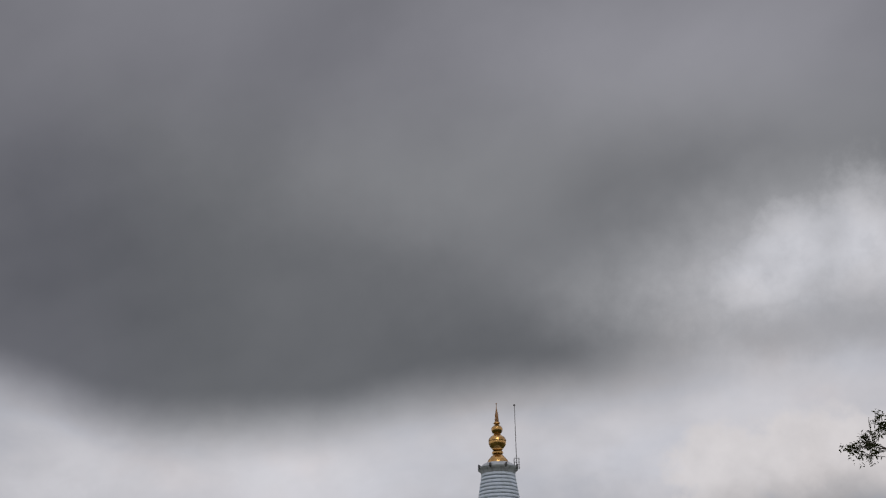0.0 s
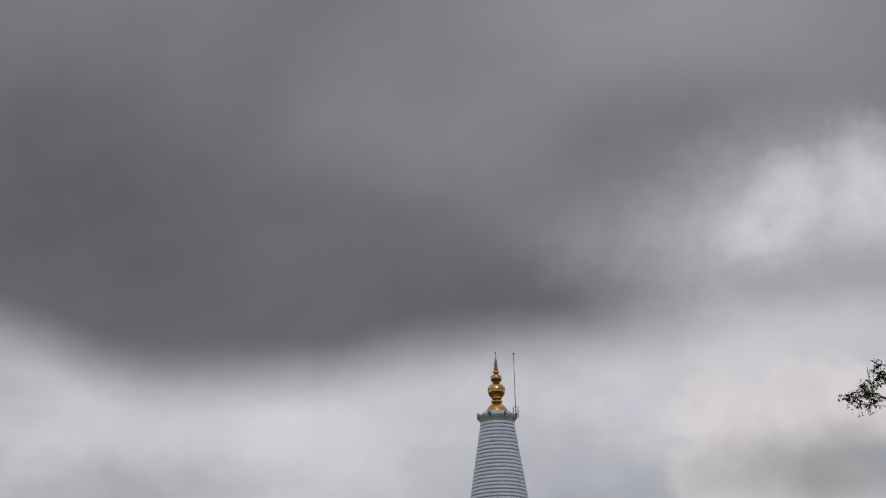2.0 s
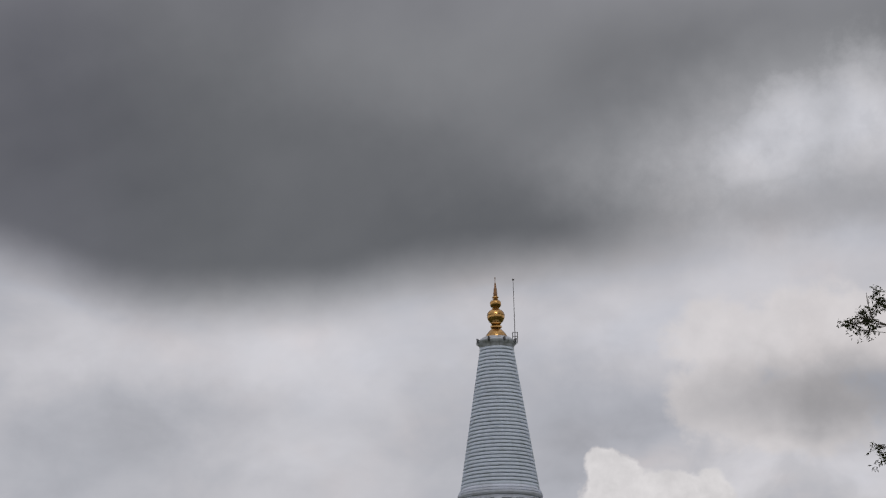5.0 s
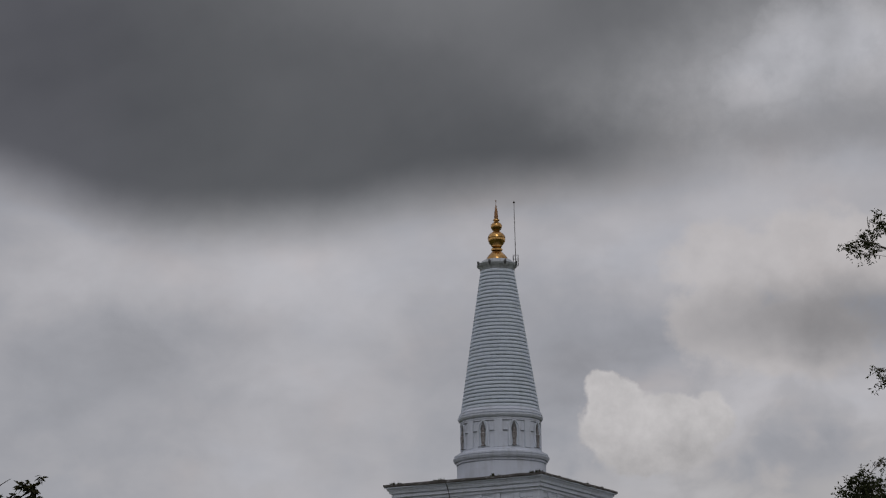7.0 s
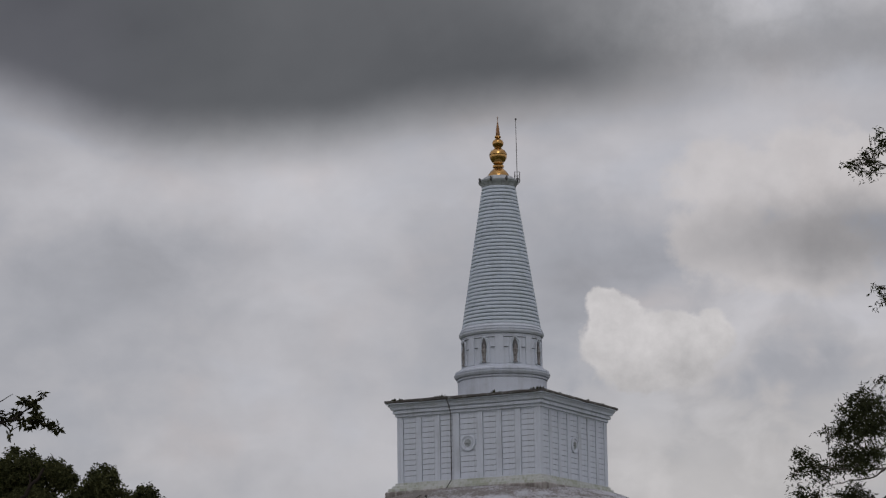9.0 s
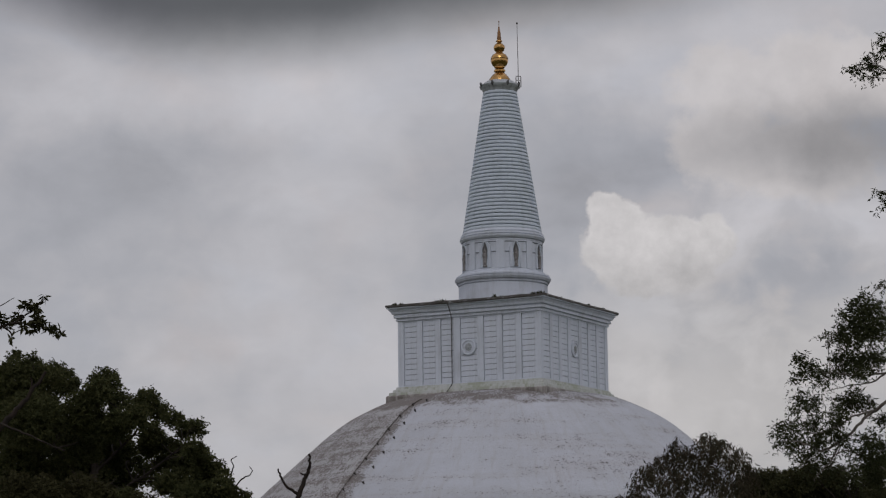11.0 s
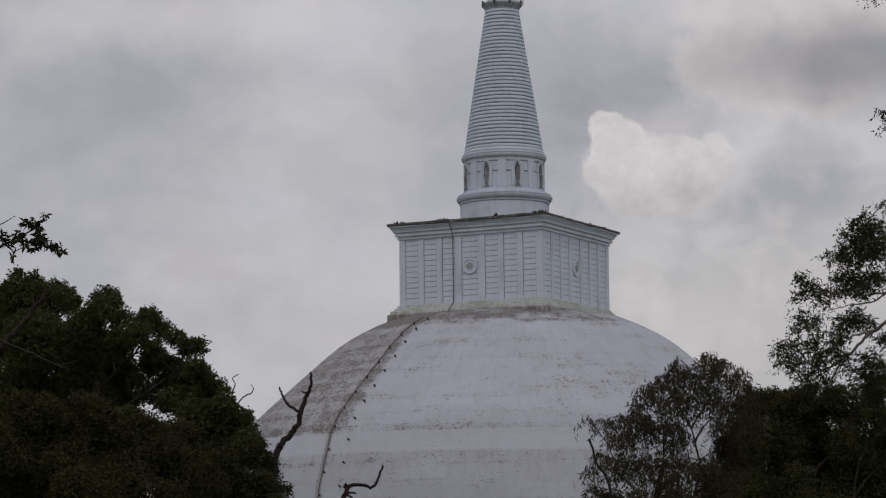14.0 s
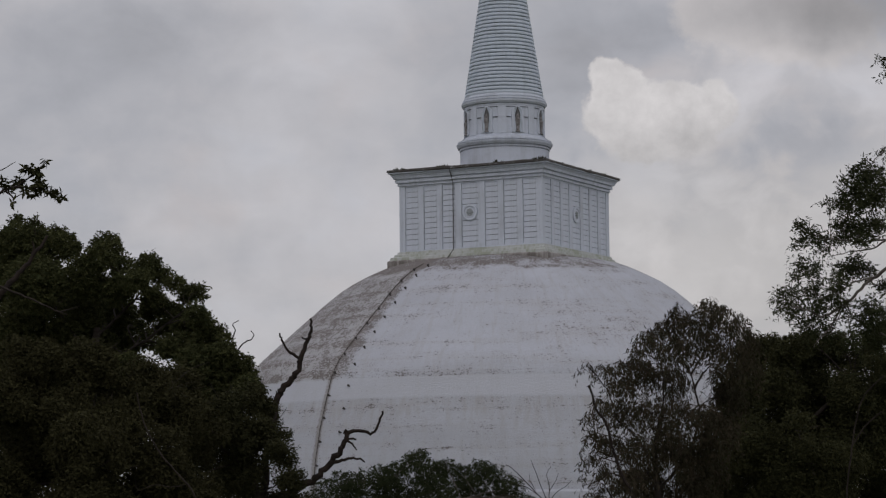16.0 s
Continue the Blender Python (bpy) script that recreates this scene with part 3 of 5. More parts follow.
def curved(t0, t1, r0, r1, z0, z1):
    """A block bent round the drum, between two bearings in degrees from the near side."""
    bm = bmesh.new()
    n = max(2, int(abs(t1 - t0) / 4))
    rows = []
    for i in range(n + 1):
        a = radians(t0 + (t1 - t0) * i / n)
        rows.append([bm.verts.new((r * math.sin(a), -r * math.cos(a), z)) for r, z in ((r0, z0), (r1, z0), (r1, z1), (r0, z1))])
    for p, q in zip(rows, rows[1:]):
        for k in range(4):
            bm.faces.new((p[k], q[k], q[(k + 1) % 4], p[(k + 1) % 4]))
    bm.faces.new(rows[0])
    bm.faces.new(rows[-1][::-1])
    bmesh.ops.recalc_face_normals(bm, faces=bm.faces)
    return bm


def niche(turn):
    """A pointed arch frame with a standing plain figure in it, and two panel frames beside it."""
    m = pose(0, 0, 0, 0, 0, turn) @ pose(0, -DR, DZ0)
    h = DZ1 - DZ0
    bm = bmesh.new()
    n = 12
    inner, outer = [], []
    for i in range(n + 1):
        f = i / n
        s = 1 if f > 0.5 else -1
        g = abs(f - 0.5) * 2
        xx = s * 0.62 * min(1.0, (1 - (1 - g) ** 1.6) * 1.35)
        zz = h * (0.55 + 0.37 * (1 - g) ** 0.75) if g < 0.999 else h * 0.5
        inner.append((xx, zz))
        outer.append((xx * 1.4 + s * 0.02, zz + 0.16 * (1 - g) + 0.03))
    inner = [(-0.62, 0.05)] + inner + [(0.62, 0.05)]
    outer = [(-0.89, 0.05)] + outer + [(0.89, 0.05)]
    front = -0.16
    a = [bm.verts.new((x, front, z)) for x, z in inner]
    b = [bm.verts.new((x, front, z)) for x, z in outer]
    c = [bm.verts.new((x, 0.12, z)) for x, z in outer]
    d = [bm.verts.new((x, 0.12, z)) for x, z in inner]
    for i in range(len(a) - 1):
        bm.faces.new((a[i], b[i], b[i + 1], a[i + 1]))
        bm.faces.new((b[i], c[i], c[i + 1], b[i + 1]))
        bm.faces.new((d[i], a[i], a[i + 1], d[i + 1]))
    bmesh.ops.recalc_face_normals(bm, faces=bm.faces)
    bm.transform(m)
    frame_ = part("niche", bm, WHITE, drum, "pointed arch niche")
    bm = bmesh.new()
    back = [bm.verts.new((x, -0.03, z)) for x, z in inner]
    bm.faces.new(back)
    bm.transform(m)
    part("niche_back", bm, SPIRE, frame_)
    bm = lathe([(0.30, 0.1), (0.34, 0.25), (0.2, 0.35), (0.24, 0.9), (0.27, 1.5), (0.34, 1.95), (0.36, 2.25), (0.16, 2.42), (0.2, 2.55), (0.22, 2.72), (0.14, 2.95), (0.05, 3.2), (0.0, 3.3)], 12)
    bm.transform(m @ Matrix.Scale(h / 4.0, 4) @ pose(0, -0.14, 0) @ Matrix.Diagonal((1.12, 0.7, 0.84, 1)))
    smooth(part("statue", bm, STONE, frame_, "grey weathered plain standing figure"))
    bm = bmesh.new()
    rim = [(-0.34, 0.50), (-0.40, 0.62), (-0.30, 0.74), (-0.12, 0.84), (0.0, 0.93), (0.12, 0.84), (0.30, 0.74), (0.40, 0.62), (0.34, 0.50)]
    fore, aft = [bm.verts.new((x, -0.10, f * h)) for x, f in rim], [bm.verts.new((x, -0.02, f * h)) for x, f in rim]
    bm.faces.new(fore)
    for k in range(len(rim)):
        bm.faces.new((fore[k], aft[k], aft[(k + 1) % len(rim)], fore[(k + 1) % len(rim)]))
    bmesh.ops.recalc_face_normals(bm, faces=bm.faces)
    bm.transform(m)
    part("aureole", bm, MOULD, frame_, "dark pointed halo slab behind the figure")
    # recessed panel round the niche: pilasters beside it, a band over it, and a ledge on each side
    part("pilaster", curved(turn + 17, turn + 28, DR - 0.05, DR + 0.13, DZ0 - 0.1, DZ1 - 0.09), WHITE, drum)
    part("panel_head", curved(turn - 16.9, turn + 16.9, DR - 0.05, DR + 0.11, DZ1 - 0.27, DZ1 - 0.1), WHITE, drum)
    # dark strip painting the shadow line under the panel head
    part("head_shade", curved(turn - 16.6, turn + 16.6, DR - 0.05, DR + 0.07, DZ1 - 0.36, DZ1 - 0.272), PAINTED_SHADE, drum)
    for side in (-1, 1):
        # the lower, dark strip is shade painted beneath the white ledge
        a0, a1 = sorted((turn + side * 9.8, turn + side * 16.2))
        part("ledge", curved(a0, a1, DR - 0.05, DR + 0.09, DZ0 + h * 0.545, DZ0 + h * 0.575), PAINTED_SHADE, drum, "dark strip of painted shade under the ledge")
        a0, a1 = sorted((turn + side * 9.6, turn + side * 16.4))
        part("ledge", curved(a0, a1, DR - 0.05, DR + 0.12, DZ0 + h * 0.576, DZ0 + h * 0.61), WHITE, drum)


for k in range(8):
    niche(-27.0 + 45 * k)

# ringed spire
# the core carries the grooves' shade in its colour; the rings are paler
spire = smooth(part("spire", lathe([(5.343, 63.63), (2.186, 84.59)], 72), SPIRE_SHADE, stupa, "tapering ringed spire of pale grey paint, shade painted in its grooves"))
RINGS = 38
R0, RZ0, R1, RZ1 = 5.627, 63.71, 2.388, 84.42
pitch_ = (RZ1 - RZ0) / RINGS
for i in range(RINGS):
    f = (i + 0.5) / RINGS
    r = R0 + (R1 - R0) * f
    z = RZ0 + i * pitch_
    sl = (R1 - R0) / RINGS
    ring_bm = lathe([(r - 0.22, z + 0.07), (r - 0.02, z + 0.08), (r + 0.05, z + 0.16), (r + 0.06, z + pitch_ * 0.6), (r + 0.02, z + pitch_ * 0.9), (r - 0.22, z + pitch_ * 0.95)], 72)
    smooth(part("ring", ring_bm, SPIRE, spire), 35)
smooth(part("shoulder", lathe([(2.348, 84.34), (2.469, 84.42), (2.550, 84.72), (2.712, 84.88), (2.915, 85.13), (2.947, 85.30), (2.793, 85.39), (2.429, 85.64), (2.145, 85.85), (1.862, 86.00), (1.619, 86.06)], 64), SHOULDER, stupa, "stained plaster collar under the gilded finial"), 35)
CZ, CR = 85.34, 2.793
for k in range(8):
    a = radians(22 + 45 * k)
    bm = bmesh.new()
    tube(bm, [(CR * 0.95 * math.cos(a), CR * 0.95 * math.sin(a), CZ - 0.25), (CR * 1.04 * math.cos(a), CR * 1.04 * math.sin(a), CZ), (CR * 1.1 * math.cos(a), CR * 1.1 * math.sin(a), CZ + 0.3)], [0.2, 0.24, 0.1], 8)
    part("bracket", bm, MOULD, stupa, "dark blob-shaped bracket")
finial = smooth(part("finial", lathe([(1.660, 85.93), (1.579, 86.18), (1.336, 86.60), (0.972, 87.02), (0.729, 87.23), (0.648, 87.40), (0.810, 87.48), (0.826, 87.69), (0.648, 87.86), (0.567, 87.94), (0.769, 88.07), (0.769, 88.19), (1.012, 88.40), (1.214, 88.78), (1.279, 89.12), (1.247, 89.24), (1.295, 89.33), (1.214, 89.62), (0.972, 89.96), (0.648, 90.17), (0.486, 90.30), (0.526, 90.46), (0.688, 90.59), (0.810, 90.89), (0.826, 91.14), (0.729, 91.39), (0.486, 91.60), (0.308, 91.73), (0.324, 91.83), (0.486, 91.94), (0.445, 92.06), (0.259, 92.23)], 48), GOLD, stupa, "gilded finial of stacked balls"), 35)
smooth(part("finial_tip", lathe([(0.275, 92.19), (0.308, 92.40), (0.243, 92.91), (0.243, 93.24), (0.178, 93.50), (0.130, 93.84), (0.097, 93.92), (0.130, 94.00), (0.081, 94.13), (0.040, 94.26), (0.036, 94.76), (0.089, 94.87), (0.089, 94.97), (0.000, 95.05)], 24), GOLD_DULL, finial, "dull brown pointed tip"), 35)
bm = bmesh.new()
tube(bm, [(2.67, -1.2, 85.43), (2.64, -1.2, 89.71), (2.59, -1.2, 94.26)], [0.055, 0.05, 0.035], 8)
rod = part("lightning_rod", bm, IRON, stupa, "thin dark lightning rod")
bm = bmesh.new()
bmesh.ops.create_uvsphere(bm, u_segments=12, v_segments=8, radius=0.15, matrix=pose(*(2.59, -1.2, 94.34)))
part("rod_ball", bm, IRON, rod)
bm = bmesh.new()
rx, ry, rz = (2.67, -1.2, 85.43)
for dx, dy in ((-0.35, -0.3), (0.35, -0.3), (0.35, 0.3), (-0.35, 0.3)):
    tube(bm, [(rx + dx, ry + dy, rz - 0.5), (rx + dx, ry + dy, rz + 1.0)], [0.05, 0.05], 6)
for z in (0.4, 1.0):
    tube(bm, [(rx - 0.35, ry - 0.3, rz + z), (rx + 0.35, ry - 0.3, rz + z)], [0.04, 0.04], 6)
    tube(bm, [(rx + 0.35, ry - 0.3, rz + z), (rx + 0.35, ry + 0.3, rz + z)], [0.04, 0.04], 6)
part("rod_cage", bm, IRON, rod)

# cable from the roof down the tower's face and the dome, and rows of iron pegs on the dome
cx = (0.385 - 0.5) * FACE
spin = pose(0, 0, 0, 0, 0, TURN)
bm = bmesh.new()
line = [(cx, -HALF - 1.3, W1 + 2.2), (cx, -HALF - 1.3, W1 + 1.85), (cx, -HALF - 0.55, W1 + 0.9), (cx, -HALF - 0.1, W1), (cx, -HALF - 0.1, 46.0), (cx, -HALF - 0.1, W0 + 0.1), (cx, -HALF - 0.3, 41.1)]
line = [spin @ Vector(p) for p in line]
tube(bm, line, [0.06] * len(line), 8)
part("downpipe", bm, IRON, stupa, "dark iron downpipe")
CABLE = -38.6
bm = bmesh.new()
track = [line[-1]] + [spin @ Vector(p) for p in ((cx - 0.05, -HALF - 0.65, 40.8), (cx - 0.1, -HALF - 1.05, 40.4), (cx - 0.3, -HALF - 1.42, 39.9), (cx - 1.6, -HALF - 1.5, 39.35))] + [dome_at(CABLE, z) * 1.002 + Vector((0, 0, 0.08)) for z in [38.4 - 0.6 * i for i in range(52)]]
tube(bm, track, [0.05] * len(track), 6)
part("cable", bm, IRON, stupa, "dark cable lying down the dome")
peg_mesh = bpy.data.meshes.new("peg")
bm = lathe([(0.08, -0.2), (0.09, 0.20), (0.15, 0.23), (0.16, 0.38), (0.08, 0.42), (0.0, 0.42)], 10)
bm.to_mesh(peg_mesh)
bm.free()
peg_mesh.materials.append(IRON)
for side, gone in ((CABLE + 0.6, 0.4), (CABLE + 4.9, 1.6)):
    z, last = 38.7, dome_at(side, 38.7)
    while z > 8.0:
        z -= 0.05
        p = dome_at(side, z)
        gone += (p - last).length
        last = p
        if gone < 3.15:
            continue
        gone = 0.0
        q = dome_at(side, z - 0.3)
        slope = math.degrees(math.atan2(p.z - q.z, math.hypot(q.x, q.y) - math.hypot(p.x, p.y)))
        peg = new("peg", peg_mesh)
        peg.parent = stupa
        peg.matrix_basis = pose(*p, 0, 0, side) @ pose(0, 0, 0, slope, 0, 0)

# weeds rooted along the roof edge
def weeds(place, size, seed):
    rng = random.Random(seed)
    bm = bmesh.new()
    for i in range(26):
        d = Vector((rng.gauss(0, 0.6), rng.gauss(0, 0.4), rng.uniform(0.3, 1.0))).normalized() * size * rng.uniform(0.4, 1.0)
        s = Vector((rng.gauss(0, 1), rng.gauss(0, 1), rng.gauss(0, 0.5))).normalized() * size * 0.2
        o = Vector((rng.gauss(0, 0.3), rng.gauss(0, 0.12), 0)) * size
        bm.faces.new([bm.verts.new(c) for c in (o, o + d * 0.5 + s, o + d, o + d * 0.5 - s)])
    root = thing("weed_tuft", place, "dark tuft of weeds on the mouldy roof edge", "weed", "weeds on the roof edge")
    part("leaves", bm, LEAF_DARK, root)


for i, (f, size) in enumerate(((0.06, 0.55), (0.10, 0.45), (0.33, 0.5), (0.37, 0.5), (0.69, 0.6), (0.73, 0.35), (0.93, 0.6), (0.975, 0.7))):
    q = Matrix.Translation(AXIS) @ spin @ Vector(((f - 0.5) * 2 * (HALF + 1.2), -HALF - 1.05, W1 + 2.14))
    weeds(q, size, i)
for i, (f, size) in enumerate(((0.22, 0.3), (0.6, 0.4), (0.8, 0.35))):
    q = Matrix.Translation(AXIS) @ spin @ Vector((HALF + 1.05, (f - 0.5) * 2 * (HALF + 1.2), W1 + 2.14))
    weeds(q, size, 20 + i)


# ---- trees ----
def leaf_mesh(name, clumps, per, length, width, droop, seed, lumps=9, spread=0.42, tight=0.30, wisp=0.0, strand=None):
    """One mesh of folded leaves in each clump (x, y, z, radius): gathered in lumps, or strung along twigs where strand gives their length, sag and leaves each."""
    rng = np.random.default_rng(seed)
    spots = []
    for cx_, cy_, cz_, r in clumps:
        c = np.array((cx_, cy_, cz_))
        if strand:
            long, sag, each = strand
            k = max(4, int(per * r * r / each))
            out = rng.normal(size=(k, 3))
            out /= np.linalg.norm(out, axis=1)[:, None]
            start = c + out * r * (rng.random((k, 1)) ** 0.4) * 0.95 * np.array((1, 1, 0.9))
            head = out + rng.normal(size=(k, 3)) * 0.6
            head /= np.linalg.norm(head, axis=1)[:, None]
            reach_ = long * rng.uniform(0.5, 1.2, (k, 1))
            f = rng.random((each, k, 1))
            q = start + head * reach_ * f * 0.75
            q[:, :, 2] -= (sag * reach_ * f * f)[:, :, 0]
            q += rng.normal(size=q.shape) * 0.02
            spots.append(q.reshape(-1, 3))
            continue
        k = max(3, int(lumps))
        out = rng.normal(size=(k, 3))
        out /= np.linalg.norm(out, axis=1)[:, None]
        centres = c + out * (r * spread * 1.6 * rng.random((k, 1)) ** 0.45) * np.array((1, 1.1, 0.85))
        size = r * tight * rng.uniform(0.7, 1.35, k)
        n = max(8, int(per * r * r))
        pick = rng.integers(0, k, n)
        off = rng.normal(size=(n, 3))
        off /= np.linalg.norm(off, axis=1)[:, None]
        off *= rng.random((n, 1)) ** 0.5 * 1.25
        spots.append(centres[pick] + off * size[pick][:, None])
        w = int(n * wisp)
        spots.append(c + rng.normal(size=(w, 3)) * r * 0.48)
    p = np.concatenate(spots)
    n = len(p)
    d = rng.normal(size=(n, 3)) * np.array((1, 1, 0.7)) + np.array((0, 0, -droop))
    d /= np.linalg.norm(d, axis=1)[:, None]
    s = np.cross(d, rng.normal(size=(n, 3)))
    s /= np.linalg.norm(s, axis=1)[:, None]
    up = np.cross(s, d)
    big = rng.uniform(0.65, 1.25, (n, 1))
    L, W = length * big, width * big
    v = np.stack([p, p + d * L * 0.45 + s * W / 2 + up * W * 0.25, p + d * L, p + d * L * 0.45 - s * W / 2 + up * W * 0.25], 1).reshape(-1, 3)
    me = bpy.data.meshes.new(name)
    me.vertices.add(4 * n)
    me.vertices.foreach_set("co", v.astype(np.float32).ravel())
    me.loops.add(4 * n)
    me.loops.foreach_set("vertex_index", np.arange(4 * n, dtype=np.int32))
    me.polygons.add(n)
    me.polygons.foreach_set("loop_start", np.arange(0, 4 * n, 4, dtype=np.int32))
    me.update(calc_edges=True)
    me.validate()
    return me


def tree(label, foot, trunk, girth, limbs, clumps, leaf, bark, per, length, width, droop=0.4, seed=1, twigs=5, branch=0.05, kind="tree", **more):
    """trunk: points above the foot; limbs: lists of points with their girth first; clumps: x, y, z, radius. Every clump hangs on a branch from the nearest limb or the trunk."""
    rng = random.Random(seed)
    root = thing("tree", (*foot, 0.0), label, kind, "trees round the stupa")
    base = Vector((*foot, 0.0))
    local = lambda p: Vector(p) - base
    bm = bmesh.new()
    pts, radii = bent([(0, 0, -0.2)] + [local(p) for p in trunk], girth, girth * 0.45, girth * 0.12, rng, 6)
    radii[0] *= 1.6
    tube(bm, pts, radii, 10)
    smooth(part("trunk", bm, bark, root), 70)
    knots = [(p, r) for p, r in zip(pts, radii)][len(pts) // 3:]
    for g, *way in limbs:
        bm = bmesh.new()
        lp, lr = bent([local(p) for p in way], g, g * 0.35, g * 0.4, rng, 5)
        tube(bm, lp, lr, 8)
        smooth(part("limb", bm, bark, root), 70)
        knots += list(zip(lp, lr))
    for x, y, z, r in clumps:
        c = local((x, y, z))
        below = [k for k in knots if k[0].z < c.z + 0.3 * r] or knots
        start, g = min(below, key=lambda k: (k[0] - c).length + max(0, 0.6 * r - (k[0] - c).length))
        bm = bmesh.new()
        mid = start.lerp(c, 0.5) + Vector((rng.uniform(-0.15, 0.15), rng.uniform(-0.15, 0.15), rng.uniform(0, 0.2))) * (c - start).length
        thick = min(g * 0.8, branch * (0.6 + 0.5 * r))
        bp, br = bent([start, mid, c], thick, thick * 0.4, 0.04 * r, rng, 4)
        tube(bm, bp, br, 6)
        for k in range(twigs):
            a = bp[rng.randrange(len(bp) // 2, len(bp))]
            e = c + Vector((rng.gauss(0, 0.5), rng.gauss(0, 0.5), rng.gauss(0.1, 0.45))) * r
            m = a.lerp(e, 0.5) + Vector((rng.gauss(0, 0.1), rng.gauss(0, 0.1), rng.gauss(0.08, 0.1))) * r
            tp, tr = bent([a, m, e], thick * 0.45, thick * 0.12, 0.02 * r, rng, 3)
            tube(bm, tp, tr, 5)
        smooth(part("branch", bm, bark, root), 70)
    me = leaf_mesh("crown", [(*local((x, y, z)), r) for x, y, z, r in clumps], per, length, width, droop, seed, **more)
    me.materials.append(leaf)
    crown = new("crown", me)
    crown.parent = root
    return root


def bare(name, label, foot, bark, limbs, seed, category="dead tree"):
    """Leafless, knotty wood: each limb is a list of points with its girth at the start first."""
    rng = random.Random(seed)
    root = thing(name, (*foot, 0.0), label, category)
    base = Vector((*foot, 0.0))
    for i, (g, *way) in enumerate(limbs):
        bm = bmesh.new()
        p, r = bent([Vector(q) - base for q in way], g, g * (0.6 if i == 0 else 0.42), g * 0.4, rng, 4)
        tube(bm, p, r, 8)
        smooth(part("trunk" if i == 0 else "limb", bm, bark, root), 70)
    return root


tree("large dark green broadleaf tree with rounded leaf clumps", (-13.59, 102.00), [(-13.60, 102.00, 4.94), (-13.29, 102.00, 7.48), (-13.19, 102.00, 9.62)], 0.30,
     [(0.077, (-13.40, 102.00, 8.34), (-14.47, 102.00, 10.06), (-15.55, 102.00, 11.35)),
      (0.066, (-13.23, 102.00, 9.19), (-11.91, 102.00, 10.46), (-11.23, 102.00, 11.31)),
      (0.066, (-13.29, 102.00, 7.91), (-11.27, 102.00, 9.17), (-9.78, 102.00, 10.33)),
      (0.072, (-13.44, 102.00, 6.64), (-10.84, 102.00, 7.25), (-8.51, 102.00, 8.29)),
      (0.055, (-13.50, 102.00, 6.21), (-15.10, 102.00, 7.50), (-16.39, 102.00, 9.22))],
     [(-16.26, 101.76, 12.84, 0.83), (-15.28, 102.30, 12.84, 0.63), (-16.54, 104.12, 14.02, 0.20), (-15.58, 101.83, 13.70, 0.13), (-14.28, 102.04, 12.68, 0.52), (-12.87, 102.44, 12.74, 0.57), (-12.95, 100.42, 12.13, 0.49), (-12.25, 102.06, 11.97, 0.41), (-11.31, 102.65, 12.02, 0.50), (-10.90, 103.46, 11.66, 0.37), (-11.37, 99.97, 11.22, 0.45), (-13.49, 101.02, 11.45, 0.82), (-15.23, 99.95, 11.16, 1.14), (-9.93, 103.55, 11.05, 0.36), (-9.44, 102.97, 11.05, 0.33), (-9.25, 99.71, 9.99, 0.36), (-10.60, 104.41, 10.25, 0.58), (-12.60, 104.32, 10.40, 0.66), (-11.93, 104.00, 9.80, 0.30), (-11.34, 103.00, 9.46, 0.26), (-11.71, 104.00, 9.19, 0.28), (-11.00, 103.00, 8.98, 0.22), (-11.21, 103.00, 10.75, 0.20), (-10.84, 104.00, 10.73, 0.20), (-12.44, 105.00, 8.96, 0.55), (-10.52, 103.00, 8.85, 0.38), (-13.23, 104.00, 9.12, 0.60), (-11.83, 106.00, 10.35, 0.35), (-10.95, 105.00, 9.71, 0.35), (-14.15, 102.77, 9.90, 1.17), (-16.27, 102.58, 9.69, 1.17), (-10.35, 100.29, 8.80, 0.36), (-11.73, 99.58, 7.80, 0.80), (-9.37, 102.14, 8.63, 0.50), (-8.22, 99.80, 8.46, 0.52), (-8.59, 100.45, 7.56, 0.82), (-7.66, 100.71, 7.99, 0.49), (-7.27, 99.65, 7.09, 0.55), (-14.22, 101.82, 7.70, 1.16), (-16.11, 101.70, 7.50, 0.99), (-9.95, 103.71, 9.65, 0.55), (-8.98, 102.10, 9.15, 0.50), (-10.20, 102.70, 9.00, 0.46), (-8.19, 102.00, 7.96, 0.66), (-7.67, 102.81, 7.73, 0.50), (-11.04, 101.79, 10.86, 0.36), (-12.21, 100.89, 11.00, 0.62), (-15.06, 104.49, 13.34, 0.44), (-15.93, 104.48, 13.52, 0.44), (-16.15, 106.00, 11.28, 1.29), (-13.93, 106.00, 10.82, 1.29), (-13.10, 106.00, 9.60, 0.80), (-9.70, 106.00, 8.30, 0.60), (-15.25, 106.00, 8.61, 1.64), (-12.58, 106.00, 7.20, 1.30), (-17.49, 106.00, 12.19, 1.21), (-16.67, 103.70, 11.52, 1.01), (-15.38, 103.04, 11.77, 0.84), (-13.61, 107.00, 8.66, 1.30), (-9.82, 107.00, 7.17, 1.30), (-17.41, 107.00, 9.14, 1.39), (-12.94, 107.00, 6.64, 1.39), (-17.17, 107.00, 6.46, 1.56), (-15.16, 107.00, 6.89, 1.39), (-8.53, 101.08, 9.18, 0.43), (-8.98, 100.65, 9.64, 0.39), (-14.02, 105.00, 11.17, 0.77), (-11.39, 105.00, 10.70, 0.48), (-10.10, 100.95, 11.20, 0.30), (-9.26, 99.85, 8.16, 0.73)],
     LEAF_BROAD, BARK_DARK, 9500, 0.13, 0.06, seed=11, strand=(0.34, 0.12, 9))

